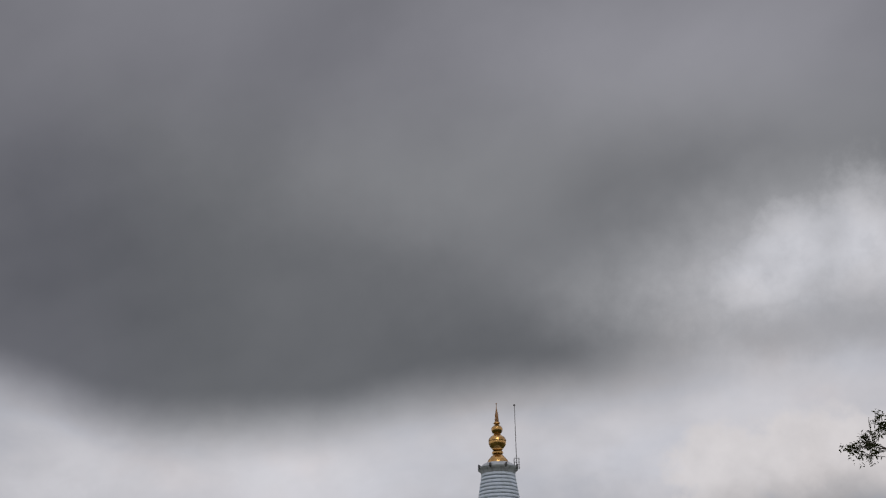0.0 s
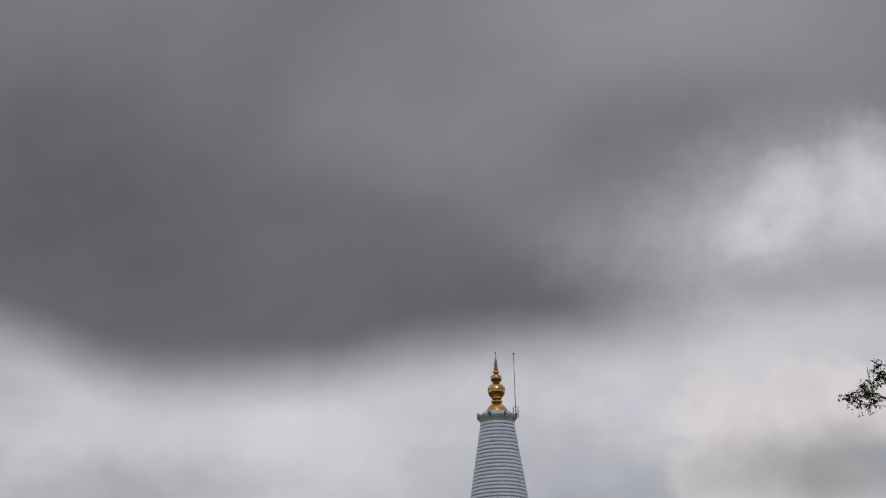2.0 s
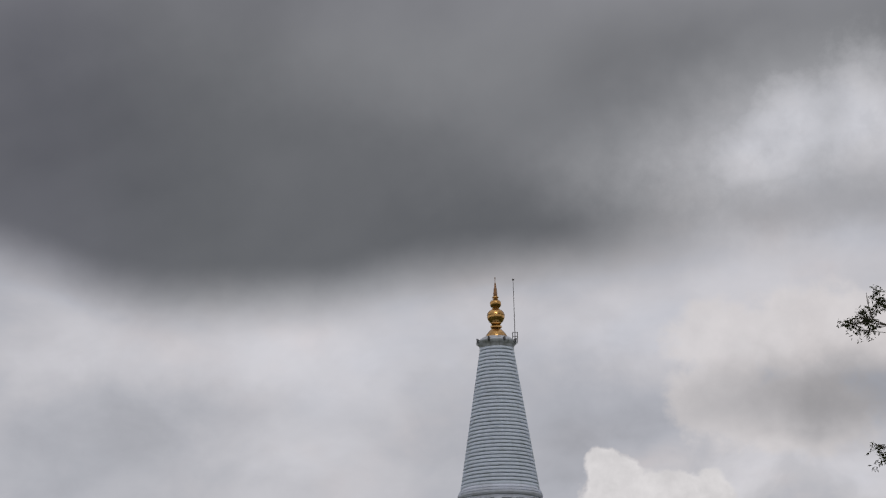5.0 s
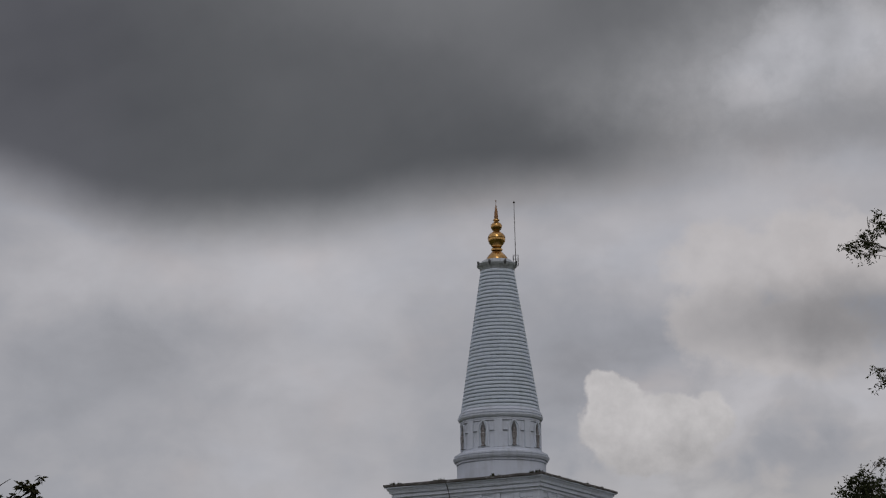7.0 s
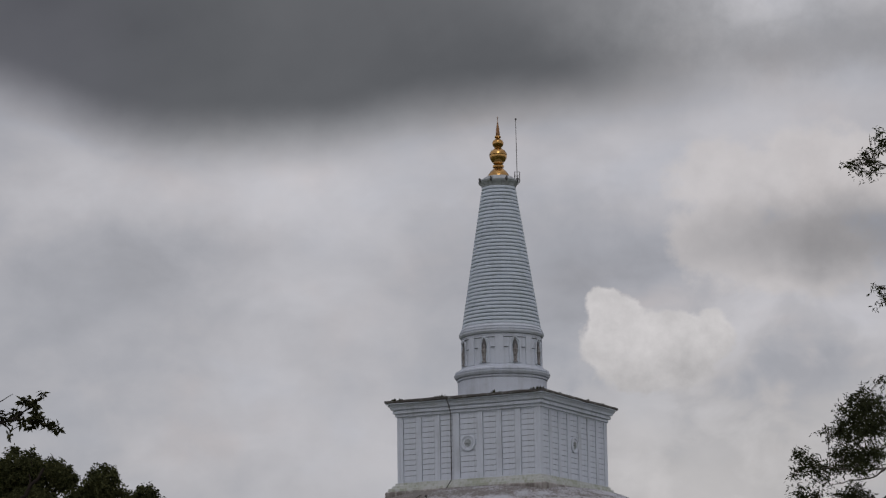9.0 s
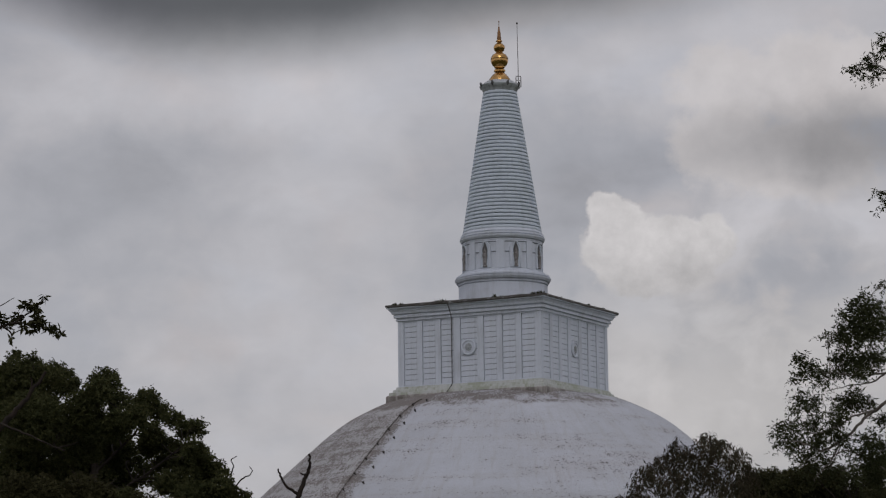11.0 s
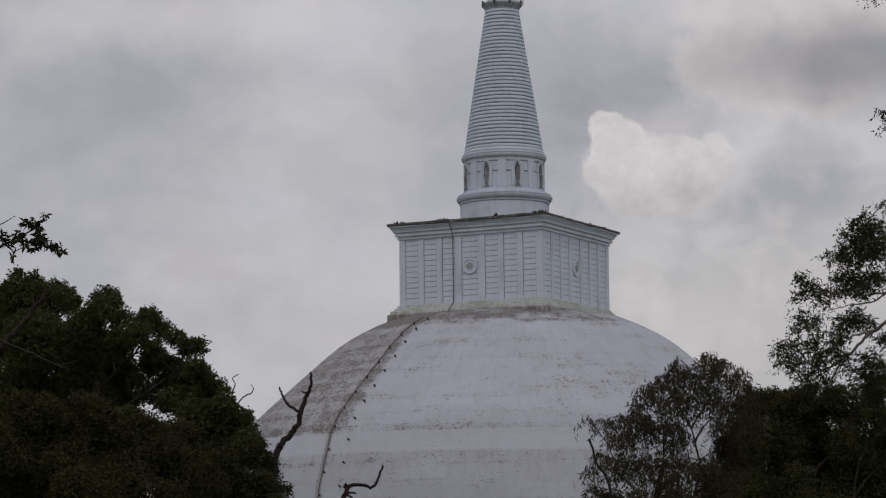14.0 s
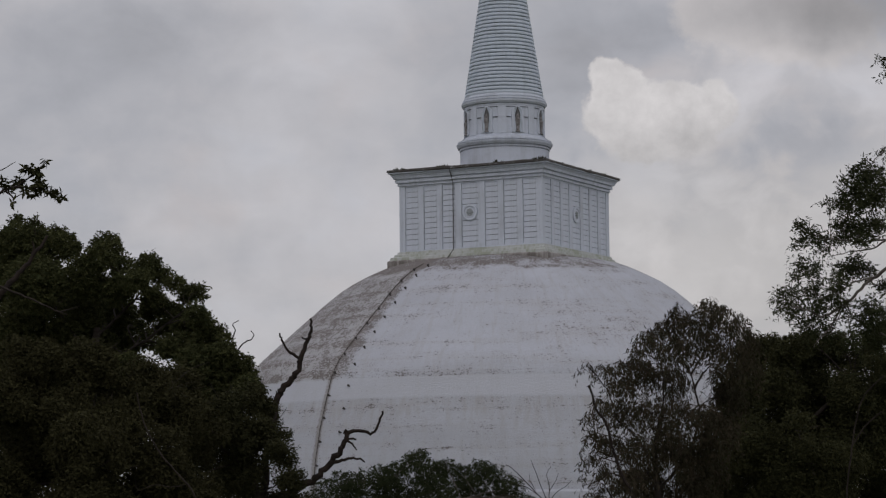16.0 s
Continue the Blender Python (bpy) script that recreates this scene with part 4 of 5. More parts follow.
tree("dense dark evergreen tree with small leaves", (-6.42, 96.00), [(-6.72, 96.00, 3.10), (-7.21, 96.00, 4.70), (-7.41, 96.00, 5.89)], 0.20,
     [(0.100, (-7.21, 96.00, 4.30), (-6.41, 96.00, 5.09), (-6.01, 96.00, 6.08)),
      (0.100, (-7.11, 96.00, 4.10), (-8.21, 96.00, 5.10), (-8.81, 96.00, 5.71))],
     [(-7.00, 95.92, 6.58, 0.72), (-6.44, 96.47, 6.00, 0.68), (-6.10, 96.50, 5.30, 0.64), (-5.85, 94.93, 4.55, 0.67), (-5.49, 94.53, 3.65, 0.63), (-6.78, 95.62, 5.27, 1.00), (-7.75, 95.32, 5.87, 1.09), (-8.49, 96.93, 4.94, 1.21), (-7.26, 96.57, 3.91, 1.41), (-5.84, 96.30, 2.70, 0.90), (-9.02, 96.17, 3.72, 1.40), (-5.25, 96.48, 2.79, 0.60)],
     LEAF_DARK, BARK_DARK, 7000, 0.11, 0.055, seed=12, lumps=26, tight=0.34, spread=0.5)

tree("dark brownish scrub tree with dense foliage", (-11.80, 90.00), [(-11.81, 90.00, 2.70), (-12.00, 90.00, 4.19), (-11.91, 90.00, 5.68)], 0.20,
     [(0.100, (-11.90, 90.00, 3.81), (-13.12, 90.00, 4.95), (-14.07, 90.00, 5.70)),
      (0.100, (-11.90, 90.00, 4.00), (-10.69, 90.00, 4.92), (-9.94, 90.00, 5.66))],
     [(-13.59, 89.28, 7.53, 1.12), (-11.90, 90.56, 7.40, 1.32), (-10.19, 90.55, 6.63, 1.23), (-9.11, 91.05, 5.70, 1.14), (-14.29, 89.06, 6.04, 1.30), (-12.64, 89.19, 5.65, 1.49), (-10.94, 88.94, 5.07, 1.48), (-9.29, 89.18, 4.14, 1.39), (-13.79, 90.70, 4.22, 1.70), (-11.48, 88.89, 3.42, 1.67), (-9.76, 90.09, 2.68, 1.50), (-14.66, 89.14, 3.08, 1.49), (-8.20, 89.38, 2.84, 1.12), (-9.21, 94.00, 6.90, 0.98), (-15.28, 94.00, 6.87, 1.27), (-9.50, 93.00, 5.98, 1.07), (-8.53, 93.00, 5.20, 1.07), (-11.51, 87.00, 4.46, 1.45), (-11.41, 87.00, 2.66, 1.45)],
     LEAF_SCRUB, BARK_DARK, 7000, 0.14, 0.06, seed=13, lumps=28, tight=0.34, spread=0.5)

tree("near tree with long pointed leaves on drooping sprays", (-7.86, 36.00), [(-7.87, 36.00, 2.73), (-7.74, 36.00, 4.37), (-7.64, 36.00, 5.73)], 0.16,
     [(0.035, (-7.66, 36.00, 5.66), (-6.93, 36.00, 5.99), (-6.40, 36.00, 6.16), (-5.95, 36.00, 6.31), (-5.74, 36.00, 6.39), (-5.49, 36.00, 6.35)),
      (0.016, (-5.87, 36.00, 6.34), (-5.77, 36.00, 6.25), (-5.78, 36.00, 6.16)),
      (0.014, (-5.74, 36.00, 6.39), (-5.56, 36.00, 6.51), (-5.40, 36.00, 6.64), (-5.33, 36.00, 6.72)),
      (0.014, (-5.57, 36.00, 6.37), (-5.38, 36.00, 6.34), (-5.19, 36.00, 6.27)),
      (0.010, (-6.25, 36.00, 6.63), (-5.95, 36.00, 6.62), (-5.83, 36.00, 6.68), (-5.74, 36.00, 6.73))],
     [(-5.56, 35.91, 6.64, 0.10), (-5.47, 36.05, 6.59, 0.09), (-5.35, 36.04, 6.74, 0.05), (-5.68, 36.11, 6.47, 0.11), (-5.59, 35.95, 6.36, 0.07), (-5.41, 35.94, 6.43, 0.10), (-5.37, 36.06, 6.37, 0.10), (-5.26, 36.04, 6.32, 0.08), (-5.15, 35.95, 6.27, 0.07), (-5.12, 36.04, 6.25, 0.05), (-5.88, 35.98, 6.43, 0.06), (-5.85, 36.07, 6.38, 0.05), (-5.75, 35.91, 6.16, 0.05), (-5.92, 35.93, 6.47, 0.05), (-5.52, 36.10, 6.32, 0.06), (-6.92, 35.97, 6.10, 0.45), (-7.53, 35.94, 6.64, 0.67), (-7.47, 36.07, 5.59, 0.60), (-8.14, 36.03, 5.90, 0.68), (-7.91, 35.92, 7.10, 0.52)],
     LEAF_DARK, BARK_DARK, 4200, 0.12, 0.042, seed=14, lumps=5, twigs=3, branch=0.014)

tree("low feathery-leaved tree with pale drooping tips", (-0.90, 132.00), [(-0.89, 132.00, 2.59), (-0.83, 132.00, 3.27)], 0.14,
     [(0.080, (-0.89, 132.00, 2.86), (-2.80, 132.00, 3.56), (-4.17, 132.00, 3.85)),
      (0.080, (-0.89, 132.00, 2.86), (1.04, 132.00, 3.52), (2.41, 132.00, 3.78))],
     [(-6.01, 133.40, 4.22, 0.39), (-5.06, 130.53, 4.37, 0.48), (-4.18, 132.71, 4.46, 0.49), (-3.26, 130.97, 4.58, 0.53), (-2.54, 133.46, 4.74, 0.59), (-1.72, 130.55, 5.26, 0.48), (-1.37, 133.14, 5.55, 0.39), (-0.73, 132.54, 4.92, 0.53), (-0.05, 133.07, 4.87, 0.54), (0.84, 133.50, 4.59, 0.54), (1.64, 131.22, 4.86, 0.53), (2.41, 131.51, 4.53, 0.48), (3.11, 132.62, 4.11, 0.44), (-4.69, 131.34, 3.57, 0.82), (-2.78, 131.29, 3.69, 0.96), (-0.87, 131.19, 3.80, 1.06), (1.05, 133.07, 3.67, 0.98), (2.70, 133.12, 3.38, 0.73), (-6.40, 132.89, 3.47, 0.54), (3.61, 131.17, 3.35, 0.38)],
     LEAF_FEATHER, BARK, 6500, 0.13, 0.045, seed=15, droop=0.6, strand=(0.75, 0.5, 14))

bare("dead_tree", "black leafless dead tree with broken crooked arms", (-6.62, 97.50), DEAD, [
      (0.154, (-6.62, 97.50, 1.91), (-6.60, 97.50, 3.12), (-6.51, 97.50, 4.33), (-6.31, 97.50, 5.54), (-6.12, 97.50, 6.51), (-5.90, 97.50, 7.00), (-5.53, 97.50, 7.32), (-5.32, 97.50, 7.66), (-5.22, 97.50, 8.07)),
      (0.070, (-5.22, 97.50, 8.03), (-5.40, 97.50, 8.17), (-5.73, 97.50, 8.42), (-5.91, 97.50, 8.75), (-5.99, 97.50, 8.99)),
      (0.098, (-5.24, 97.50, 8.03), (-5.08, 97.50, 8.54), (-4.91, 97.50, 8.84), (-4.83, 97.50, 9.19), (-4.89, 97.50, 9.51)),
      (0.056, (-4.97, 97.50, 8.70), (-5.07, 97.50, 8.78), (-5.20, 97.50, 8.82)),
      (0.049, (-5.90, 97.50, 6.86), (-6.06, 97.50, 6.67), (-6.12, 97.50, 6.92)),
      (0.182, (-6.56, 97.50, 2.62), (-5.91, 97.50, 3.03), (-5.46, 97.50, 3.35), (-5.00, 97.50, 3.61), (-4.49, 97.50, 4.01), (-4.08, 97.50, 4.41), (-3.82, 97.50, 4.81), (-3.65, 97.50, 5.21), (-3.59, 97.50, 5.49)),
      (0.084, (-3.67, 97.50, 5.31), (-3.43, 97.50, 5.43), (-3.06, 97.50, 5.43), (-2.66, 97.50, 5.36), (-2.41, 97.50, 5.81), (-2.31, 97.50, 6.15)),
      (0.070, (-3.73, 97.50, 5.03), (-3.51, 97.50, 5.15), (-3.25, 97.50, 5.15)),
      (0.049, (-3.55, 97.50, 5.09), (-3.39, 97.50, 4.97), (-3.25, 97.50, 4.76)),
      (0.070, (-4.12, 97.50, 4.31), (-3.78, 97.50, 4.40), (-3.43, 97.50, 4.46), (-3.13, 97.50, 4.44), (-2.97, 97.50, 4.33))], 31, "dead tree")

bare("dead_twigs", "thin curly bare twigs above dark foliage", (-8.22, 101.00), DEAD, [
      (0.060, (-8.12, 101.00, 1.93), (-8.17, 101.00, 4.86), (-8.13, 101.00, 7.38), (-8.25, 101.00, 8.81)),
      (0.035, (-8.23, 101.00, 8.69), (-8.10, 101.00, 9.00), (-7.94, 101.00, 9.15), (-7.87, 101.00, 9.40), (-7.96, 101.00, 9.59), (-7.74, 101.00, 9.74)),
      (0.035, (-8.17, 101.00, 8.01), (-7.75, 101.00, 8.68), (-7.49, 101.00, 8.93), (-7.24, 101.00, 9.06), (-7.18, 101.00, 9.22), (-7.28, 101.00, 9.35)),
      (0.030, (-7.79, 101.00, 8.60), (-7.41, 101.00, 8.38), (-7.20, 101.00, 8.21), (-7.16, 101.00, 7.91), (-6.97, 101.00, 7.83))], 32, "dead tree")

bare("bare_shrub", "thin leafless grey shrub twigs", (4.43, 128.00), BARK_DARK, [
      (0.050, (4.57, 128.00, 1.71), (4.66, 128.00, 2.50), (4.77, 128.00, 3.16)),
      (0.028, (4.72, 128.00, 3.03), (4.06, 128.00, 3.75), (3.41, 128.00, 4.45), (3.01, 128.00, 4.82), (2.75, 128.00, 4.98)),
      (0.025, (4.72, 128.00, 3.16), (4.41, 128.00, 3.91), (4.15, 128.00, 4.63), (3.95, 128.00, 5.16)),
      (0.025, (4.75, 128.00, 3.22), (4.78, 128.00, 3.96), (4.68, 128.00, 4.49), (4.88, 128.00, 4.88)),
      (0.022, (4.32, 128.00, 3.49), (3.67, 128.00, 3.92), (3.00, 128.00, 4.08), (2.66, 128.00, 4.30)),
      (0.022, (4.75, 128.00, 3.16), (5.12, 128.00, 3.64), (5.53, 128.00, 3.90), (5.85, 128.00, 4.21)),
      (0.018, (4.14, 128.00, 3.75), (3.88, 128.00, 4.23), (3.89, 128.00, 4.55)),
      (0.018, (4.78, 128.00, 3.69), (5.11, 128.00, 4.22), (5.22, 128.00, 4.54)),
      (0.018, (3.67, 128.00, 4.18), (3.27, 128.00, 4.37), (2.88, 128.00, 4.56))], 33, "shrub")

tree("sparse tree with thin drooping rusty-green leaves", (6.32, 82.00), [(6.34, 82.00, 2.60), (6.30, 82.00, 3.45), (6.28, 82.00, 4.30), (6.44, 82.00, 5.15)], 0.11,
     [(0.058, (6.36, 82.00, 2.94), (6.78, 82.00, 3.45), (7.39, 82.00, 4.29), (7.63, 82.00, 5.31), (7.51, 82.00, 6.00), (7.32, 82.00, 6.77)),
      (0.039, (7.48, 82.00, 6.00), (7.78, 82.00, 6.51), (8.07, 82.00, 6.76)),
      (0.046, (6.31, 82.00, 3.62), (5.78, 82.00, 4.48), (5.11, 82.00, 5.17)),
      (0.046, (6.38, 82.00, 4.64), (6.57, 82.00, 5.83), (6.50, 82.00, 6.86)),
      (0.039, (7.35, 82.00, 6.51), (7.02, 82.00, 7.20), (6.69, 82.00, 7.72)),
      (0.033, (7.38, 82.00, 6.42), (7.97, 82.00, 7.36), (8.41, 82.00, 7.96)),
      (0.033, (6.27, 82.00, 3.28), (5.42, 82.00, 3.80), (4.58, 82.00, 4.15))],
     [(6.75, 81.56, 8.16, 0.20), (7.12, 81.94, 8.29, 0.23), (6.67, 81.73, 7.83, 0.31), (7.36, 81.83, 8.00, 0.37), (7.87, 81.71, 8.33, 0.31), (8.38, 82.50, 8.32, 0.38), (8.75, 81.23, 7.89, 0.40), (9.16, 82.43, 7.55, 0.32), (6.05, 80.43, 7.35, 0.34), (6.88, 81.37, 7.24, 0.46), (7.83, 81.47, 7.41, 0.46), (8.61, 80.85, 7.02, 0.45), (5.79, 82.78, 7.09, 0.29), (5.18, 81.39, 6.67, 0.26), (4.84, 82.93, 6.68, 0.20), (6.09, 83.46, 6.61, 0.47), (5.24, 81.21, 6.15, 0.34), (6.94, 83.26, 6.42, 0.52), (8.48, 82.98, 6.56, 0.35), (9.12, 82.54, 6.70, 0.35), (4.60, 80.49, 5.52, 0.25), (4.42, 81.86, 5.25, 0.20), (5.31, 82.41, 5.44, 0.43), (6.08, 81.35, 5.30, 0.51), (6.99, 81.12, 5.19, 0.51), (7.86, 81.39, 5.20, 0.43), (4.37, 81.23, 4.55, 0.26), (4.98, 82.92, 4.43, 0.38), (5.74, 81.51, 4.21, 0.49), (6.77, 81.75, 4.12, 0.49), (7.69, 82.46, 4.30, 0.49), (4.34, 83.43, 3.94, 0.20), (4.70, 81.34, 3.45, 0.28), (5.32, 80.54, 3.26, 0.45), (6.38, 83.52, 3.05, 0.44), (7.38, 83.06, 3.12, 0.58), (4.61, 82.93, 2.89, 0.23), (4.28, 82.07, 6.75, 0.11), (6.03, 81.15, 7.66, 0.17), (6.35, 80.89, 7.89, 0.14), (6.99, 81.37, 8.43, 0.13), (7.72, 81.87, 8.64, 0.14), (7.91, 80.61, 8.58, 0.13), (6.80, 84.00, 4.60, 0.50), (7.82, 84.00, 3.66, 0.73), (6.07, 84.00, 3.33, 0.66), (8.64, 83.00, 5.86, 0.51), (8.17, 82.00, 4.79, 0.57)],
     LEAF_RUST, BARK_DARK, 4700, 0.19, 0.036, seed=16, droop=1.5, twigs=22, branch=0.022, strand=(0.6, 1.0, 9))

bare("dead_sapling", "crooked dark dead sapling beside drooping foliage", (5.59, 80.00), DEAD, [
      (0.056, (5.67, 80.00, 1.68), (5.47, 80.00, 2.76), (5.15, 80.00, 3.34), (4.99, 80.00, 3.84), (4.85, 80.00, 4.25), (4.78, 80.00, 4.67), (4.61, 80.00, 5.05), (4.40, 80.00, 5.39), (4.21, 80.00, 6.06)),
      (0.022, (4.26, 80.00, 5.85), (4.18, 80.00, 6.02), (4.13, 80.00, 5.99)),
      (0.038, (4.94, 80.00, 2.35), (4.75, 80.00, 2.89), (4.53, 80.00, 3.18)),
      (0.022, (5.12, 80.00, 3.34), (4.79, 80.00, 3.46), (4.42, 80.00, 3.23), (3.95, 80.00, 3.10)),
      (0.019, (4.99, 80.00, 3.79), (4.63, 80.00, 3.89), (4.30, 80.00, 4.09))], 34, "dead tree")

tree("dense dark green tree in deep shade", (12.20, 97.00), [(12.22, 97.00, 2.52), (12.23, 97.00, 4.53), (12.20, 97.00, 6.14)], 0.28,
     [(0.120, (12.23, 97.00, 4.53), (10.88, 97.00, 5.75), (10.50, 97.00, 6.76)),
      (0.120, (12.24, 97.00, 4.93), (13.52, 97.00, 6.13), (14.55, 97.00, 7.13)),
      (0.100, (12.24, 97.00, 3.32), (10.24, 97.00, 3.95), (9.44, 97.00, 4.16))],
     [(11.05, 97.08, 8.14, 0.69), (10.84, 98.10, 7.64, 0.69), (11.84, 98.66, 8.32, 0.66), (12.26, 96.24, 8.07, 0.72), (13.19, 97.96, 8.06, 0.73), (13.97, 97.74, 7.89, 0.73), (14.86, 97.58, 7.77, 0.73), (15.35, 95.60, 7.54, 0.80), (10.31, 95.30, 6.48, 0.89), (11.66, 96.58, 6.73, 1.21), (13.25, 97.89, 6.78, 1.22), (14.40, 96.11, 6.48, 1.20), (15.74, 97.01, 6.31, 1.21), (10.00, 96.34, 5.33, 1.00), (11.42, 98.25, 5.19, 1.43), (13.10, 98.60, 5.18, 1.64), (14.84, 96.65, 4.89, 1.61), (9.81, 98.79, 3.99, 1.03), (10.66, 95.42, 3.51, 1.49), (12.99, 98.13, 3.34, 1.74), (15.26, 98.35, 3.11, 1.74), (9.19, 95.74, 2.94, 0.90), (11.89, 94.00, 4.64, 1.47), (11.66, 94.00, 2.89, 1.57), (10.68, 95.00, 6.46, 0.99), (13.24, 94.00, 3.84, 1.37), (10.33, 94.00, 4.65, 1.17), (14.18, 99.00, 5.08, 1.34), (15.52, 99.00, 5.28, 1.34), (14.22, 99.00, 6.63, 1.24), (12.59, 99.00, 7.47, 1.24), (11.57, 97.20, 8.35, 0.55), (12.78, 96.70, 8.40, 0.60), (13.99, 97.30, 8.35, 0.62), (15.20, 96.80, 8.40, 0.62), (15.90, 97.40, 8.75, 0.60)],
     LEAF_SHADE, BARK_DARK, 6500, 0.11, 0.055, seed=17, lumps=28, tight=0.34, spread=0.5)

tree("tall airy tree with small pale leaves on sweeping grey limbs", (15.20, 80.00), [(15.10, 80.00, 3.98), (15.03, 80.00, 6.98), (14.94, 80.00, 9.83), (15.21, 80.00, 13.21), (15.48, 80.00, 16.62)], 0.26,
     [(0.068, (14.99, 80.00, 10.17), (13.94, 80.00, 9.93), (13.06, 80.00, 9.42), (12.41, 80.00, 8.93), (11.89, 80.00, 8.44), (11.21, 80.00, 8.02), (10.72, 80.00, 8.20), (10.22, 80.00, 8.37)),
      (0.031, (12.66, 80.00, 9.15), (12.08, 80.00, 9.02), (11.57, 80.00, 8.69), (10.89, 80.00, 8.53), (10.23, 80.00, 8.84)),
      (0.043, (15.04, 80.00, 10.68), (13.96, 80.00, 10.52), (13.08, 80.00, 10.29), (12.27, 80.00, 10.23), (11.61, 80.00, 10.31), (10.94, 80.00, 10.35)),
      (0.037, (15.08, 80.00, 11.01), (13.97, 80.00, 11.02), (13.11, 80.00, 11.24), (12.72, 80.00, 11.37), (12.32, 80.00, 11.80)),
      (0.031, (13.08, 80.00, 10.29), (12.69, 80.00, 10.03), (12.10, 80.00, 9.95), (11.43, 80.00, 9.79)),
      (0.043, (15.02, 80.00, 6.65), (13.86, 80.00, 6.99), (12.87, 80.00, 7.50), (11.88, 80.00, 8.02), (11.29, 80.00, 7.69)),
      (0.031, (11.72, 80.00, 8.35), (11.37, 80.00, 7.69), (11.03, 80.00, 7.36), (10.86, 80.00, 7.11)),
      (0.025, (11.90, 80.00, 8.52), (11.63, 80.00, 8.02), (11.37, 80.00, 7.52)),
      (0.037, (15.40, 80.00, 18.51), (14.54, 80.00, 19.04), (13.70, 80.00, 19.39), (12.94, 80.00, 19.66), (12.35, 80.00, 19.55)),
      (0.019, (13.20, 80.00, 19.61), (13.07, 80.00, 20.09), (13.05, 80.00, 20.44)),
      (0.025, (15.28, 80.00, 15.43), (14.10, 80.00, 15.61), (13.26, 80.00, 15.71), (13.03, 80.00, 15.79))],
     [(12.38, 79.24, 12.29, 0.27), (12.89, 80.39, 12.24, 0.30), (12.09, 79.60, 11.97, 0.27), (12.45, 79.28, 11.71, 0.35), (12.98, 79.97, 11.62, 0.36), (11.97, 79.99, 11.63, 0.25), (11.79, 79.95, 11.41, 0.22), (11.42, 79.90, 11.34, 0.15), (12.22, 79.43, 11.23, 0.30), (10.50, 79.41, 10.62, 0.19), (10.52, 80.46, 10.27, 0.16), (10.81, 79.58, 10.37, 0.23), (11.33, 80.42, 10.25, 0.25), (11.88, 80.69, 10.70, 0.30), (12.25, 80.88, 10.80, 0.30), (12.79, 81.07, 10.79, 0.30), (12.78, 79.36, 10.79, 0.24), (12.18, 79.37, 10.30, 0.24), (10.66, 80.56, 9.60, 0.21), (10.94, 80.18, 9.42, 0.22), (10.40, 79.28, 9.11, 0.16), (11.90, 80.43, 9.44, 0.30), (12.31, 80.90, 9.61, 0.25), (12.63, 80.81, 9.43, 0.19), (11.47, 79.32, 8.96, 0.22), (9.83, 79.52, 8.53, 0.16), (10.04, 78.82, 8.68, 0.22), (10.53, 81.14, 8.38, 0.25), (9.88, 79.33, 8.23, 0.16), (10.97, 80.55, 8.83, 0.25), (11.07, 80.09, 8.28, 0.30), (11.51, 80.22, 8.71, 0.25), (11.81, 80.06, 8.27, 0.25), (10.73, 80.78, 7.84, 0.25), (11.24, 80.24, 7.62, 0.27), (12.48, 79.53, 8.22, 0.30), (12.77, 79.08, 7.93, 0.30), (12.37, 79.95, 7.76, 0.30), (12.86, 81.02, 7.49, 0.33), (11.82, 79.15, 7.29, 0.27), (13.08, 80.44, 8.88, 0.22), (13.17, 80.31, 12.97, 0.12), (13.16, 79.18, 20.15, 0.14), (13.37, 79.30, 19.89, 0.14), (12.99, 80.45, 19.89, 0.15), (12.59, 79.85, 19.48, 0.12), (12.37, 79.78, 19.40, 0.10), (13.16, 79.95, 19.35, 0.14), (12.60, 79.04, 19.06, 0.08), (13.21, 80.49, 19.79, 0.11), (13.22, 80.21, 15.71, 0.11), (13.28, 80.08, 15.40, 0.16), (15.33, 79.62, 19.46, 0.95), (15.81, 80.75, 17.11, 1.10), (15.22, 80.78, 14.36, 0.83), (15.03, 80.11, 12.04, 0.82), (14.44, 79.01, 10.07, 0.54), (15.43, 79.15, 9.24, 1.08), (14.57, 79.17, 7.92, 0.68), (15.71, 78.99, 13.90, 1.08)],
     LEAF_PALE, BARK, 7000, 0.14, 0.04, seed=18, twigs=16, branch=0.02, strand=(0.5, 0.25, 9))

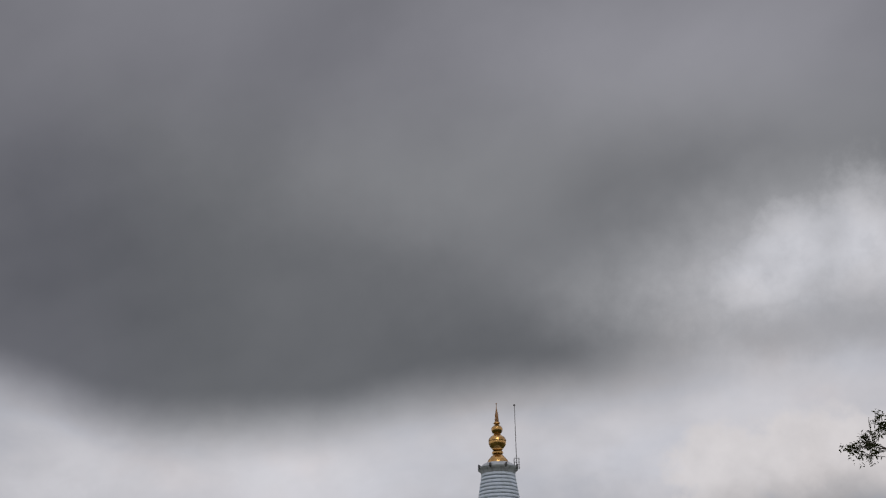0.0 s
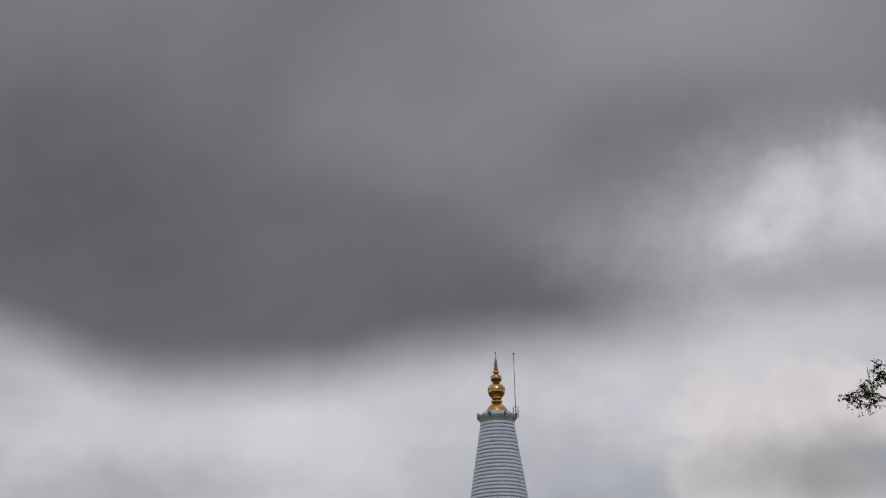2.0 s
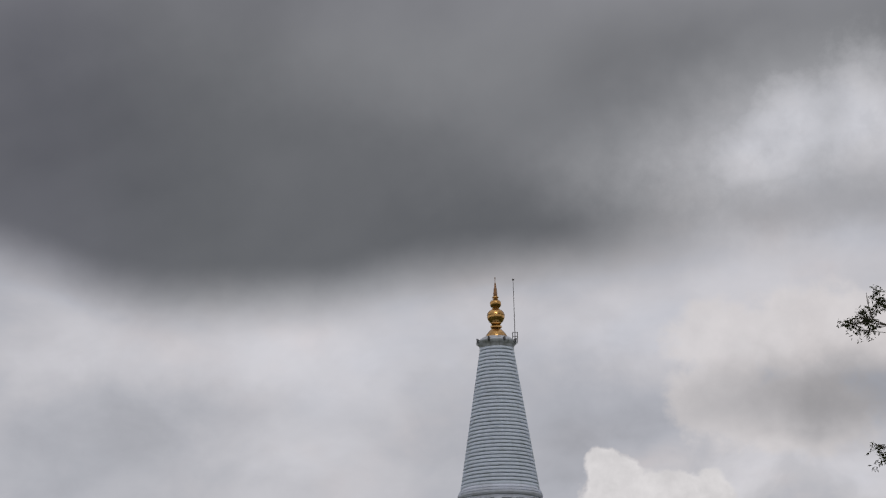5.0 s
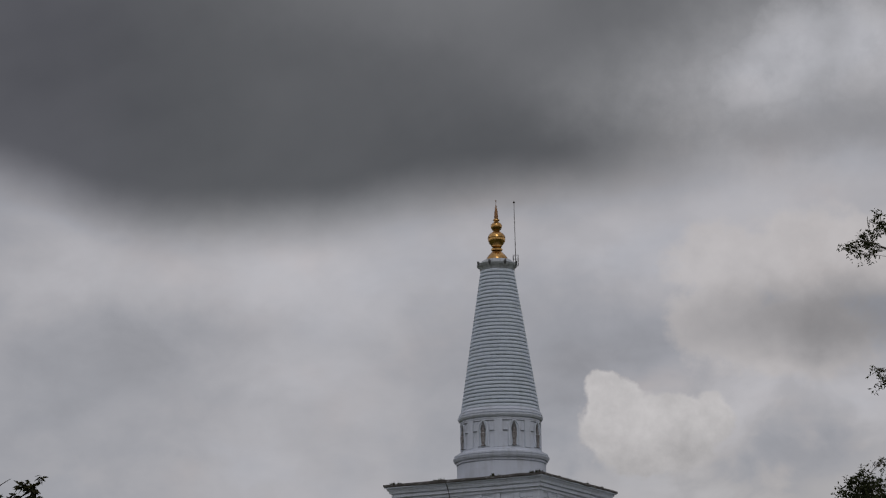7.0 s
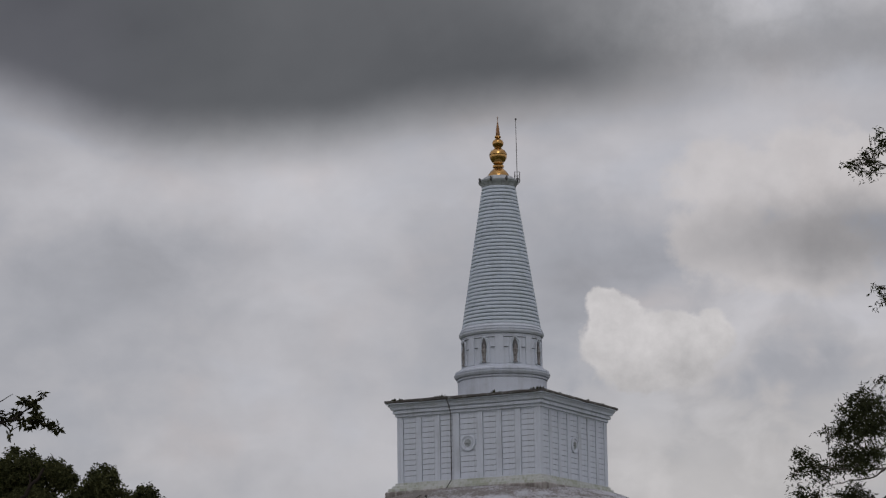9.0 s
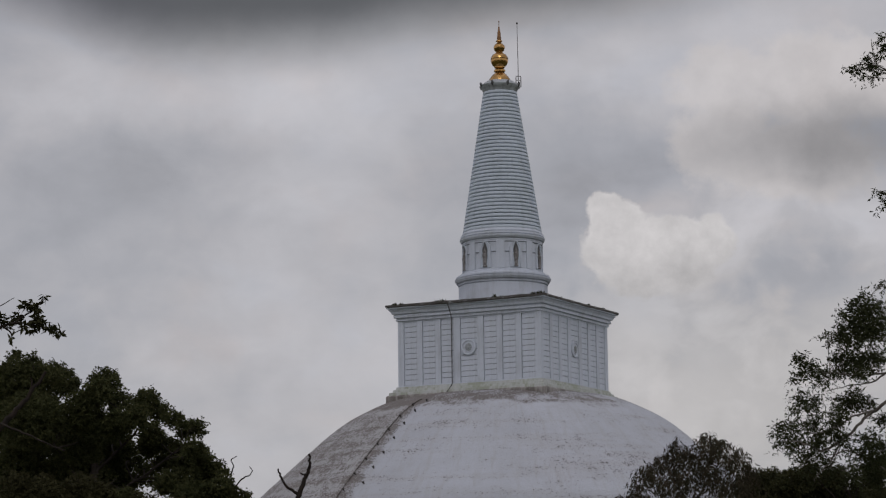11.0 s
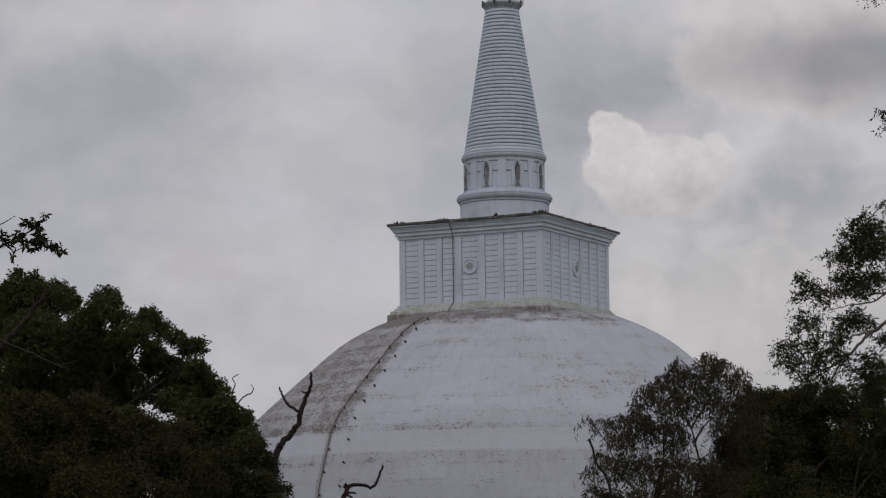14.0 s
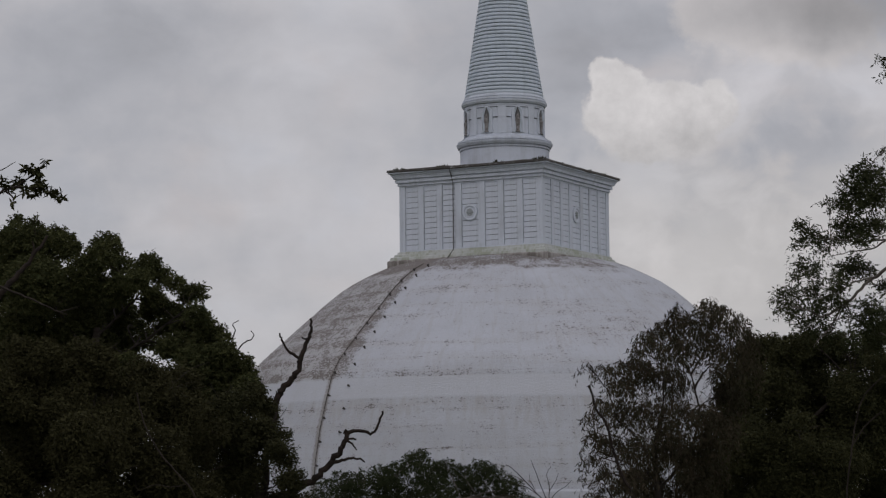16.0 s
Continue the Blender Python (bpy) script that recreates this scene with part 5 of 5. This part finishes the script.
bare("leaning_dead_tree", "leaning dead tree with one pale broken limb", (-16.99, 95.00), BARK_DARK, [
      (0.100, (-16.99, 95.00, 1.91), (-16.86, 95.00, 5.55), (-16.55, 95.00, 8.72), (-16.31, 95.00, 10.81)),
      (0.055, (-16.35, 95.00, 10.71), (-15.67, 95.00, 10.54), (-15.07, 95.00, 10.30), (-14.48, 95.00, 10.07), (-13.88, 95.00, 9.77), (-13.32, 95.00, 9.54)),
      (0.030, (-13.60, 95.00, 9.62), (-13.24, 95.00, 9.72), (-12.86, 95.00, 9.83))], 35, "dead tree")

bare("dead_tree", "dark reddish dead trunk leaning among the leaves", (-17.27, 96.00), DEAD, [
      (0.160, (-17.27, 96.00, 1.92), (-17.04, 96.00, 5.99), (-16.33, 96.00, 9.39), (-15.48, 96.00, 10.79)),
      (0.120, (-15.52, 96.00, 10.73), (-15.16, 96.00, 11.11), (-14.72, 96.00, 11.67), (-14.16, 96.00, 12.44)),
      (0.050, (-14.72, 96.00, 11.67), (-14.64, 96.00, 12.00), (-14.68, 96.00, 12.24))], 38, "dead tree")

bare("bare_sapling", "thin pale leafless sapling before dark scrub", (-7.80, 84.00), BARK_DARK, [
      (0.030, (-7.71, 84.00, 1.82), (-7.79, 84.00, 2.94), (-8.27, 84.00, 3.61), (-8.84, 84.00, 4.26), (-9.24, 84.00, 4.96), (-9.49, 84.00, 5.66), (-9.58, 84.00, 6.19)),
      (0.015, (-8.06, 84.00, 3.33), (-8.58, 84.00, 3.26), (-9.02, 84.00, 3.34), (-9.54, 84.00, 3.17), (-9.63, 84.00, 3.52))], 36, "sapling")

bare("bare_sapling", "thin grey leafless sapling before dense foliage", (12.89, 88.00), BARK_DARK, [
      (0.030, (12.80, 88.00, 1.61), (12.93, 88.00, 3.15), (13.11, 88.00, 4.43), (13.26, 88.00, 5.25), (13.55, 88.00, 6.07), (14.23, 88.00, 6.72)),
      (0.030, (13.11, 88.00, 4.43), (13.53, 88.00, 5.06), (14.13, 88.00, 5.55))], 37, "sapling")
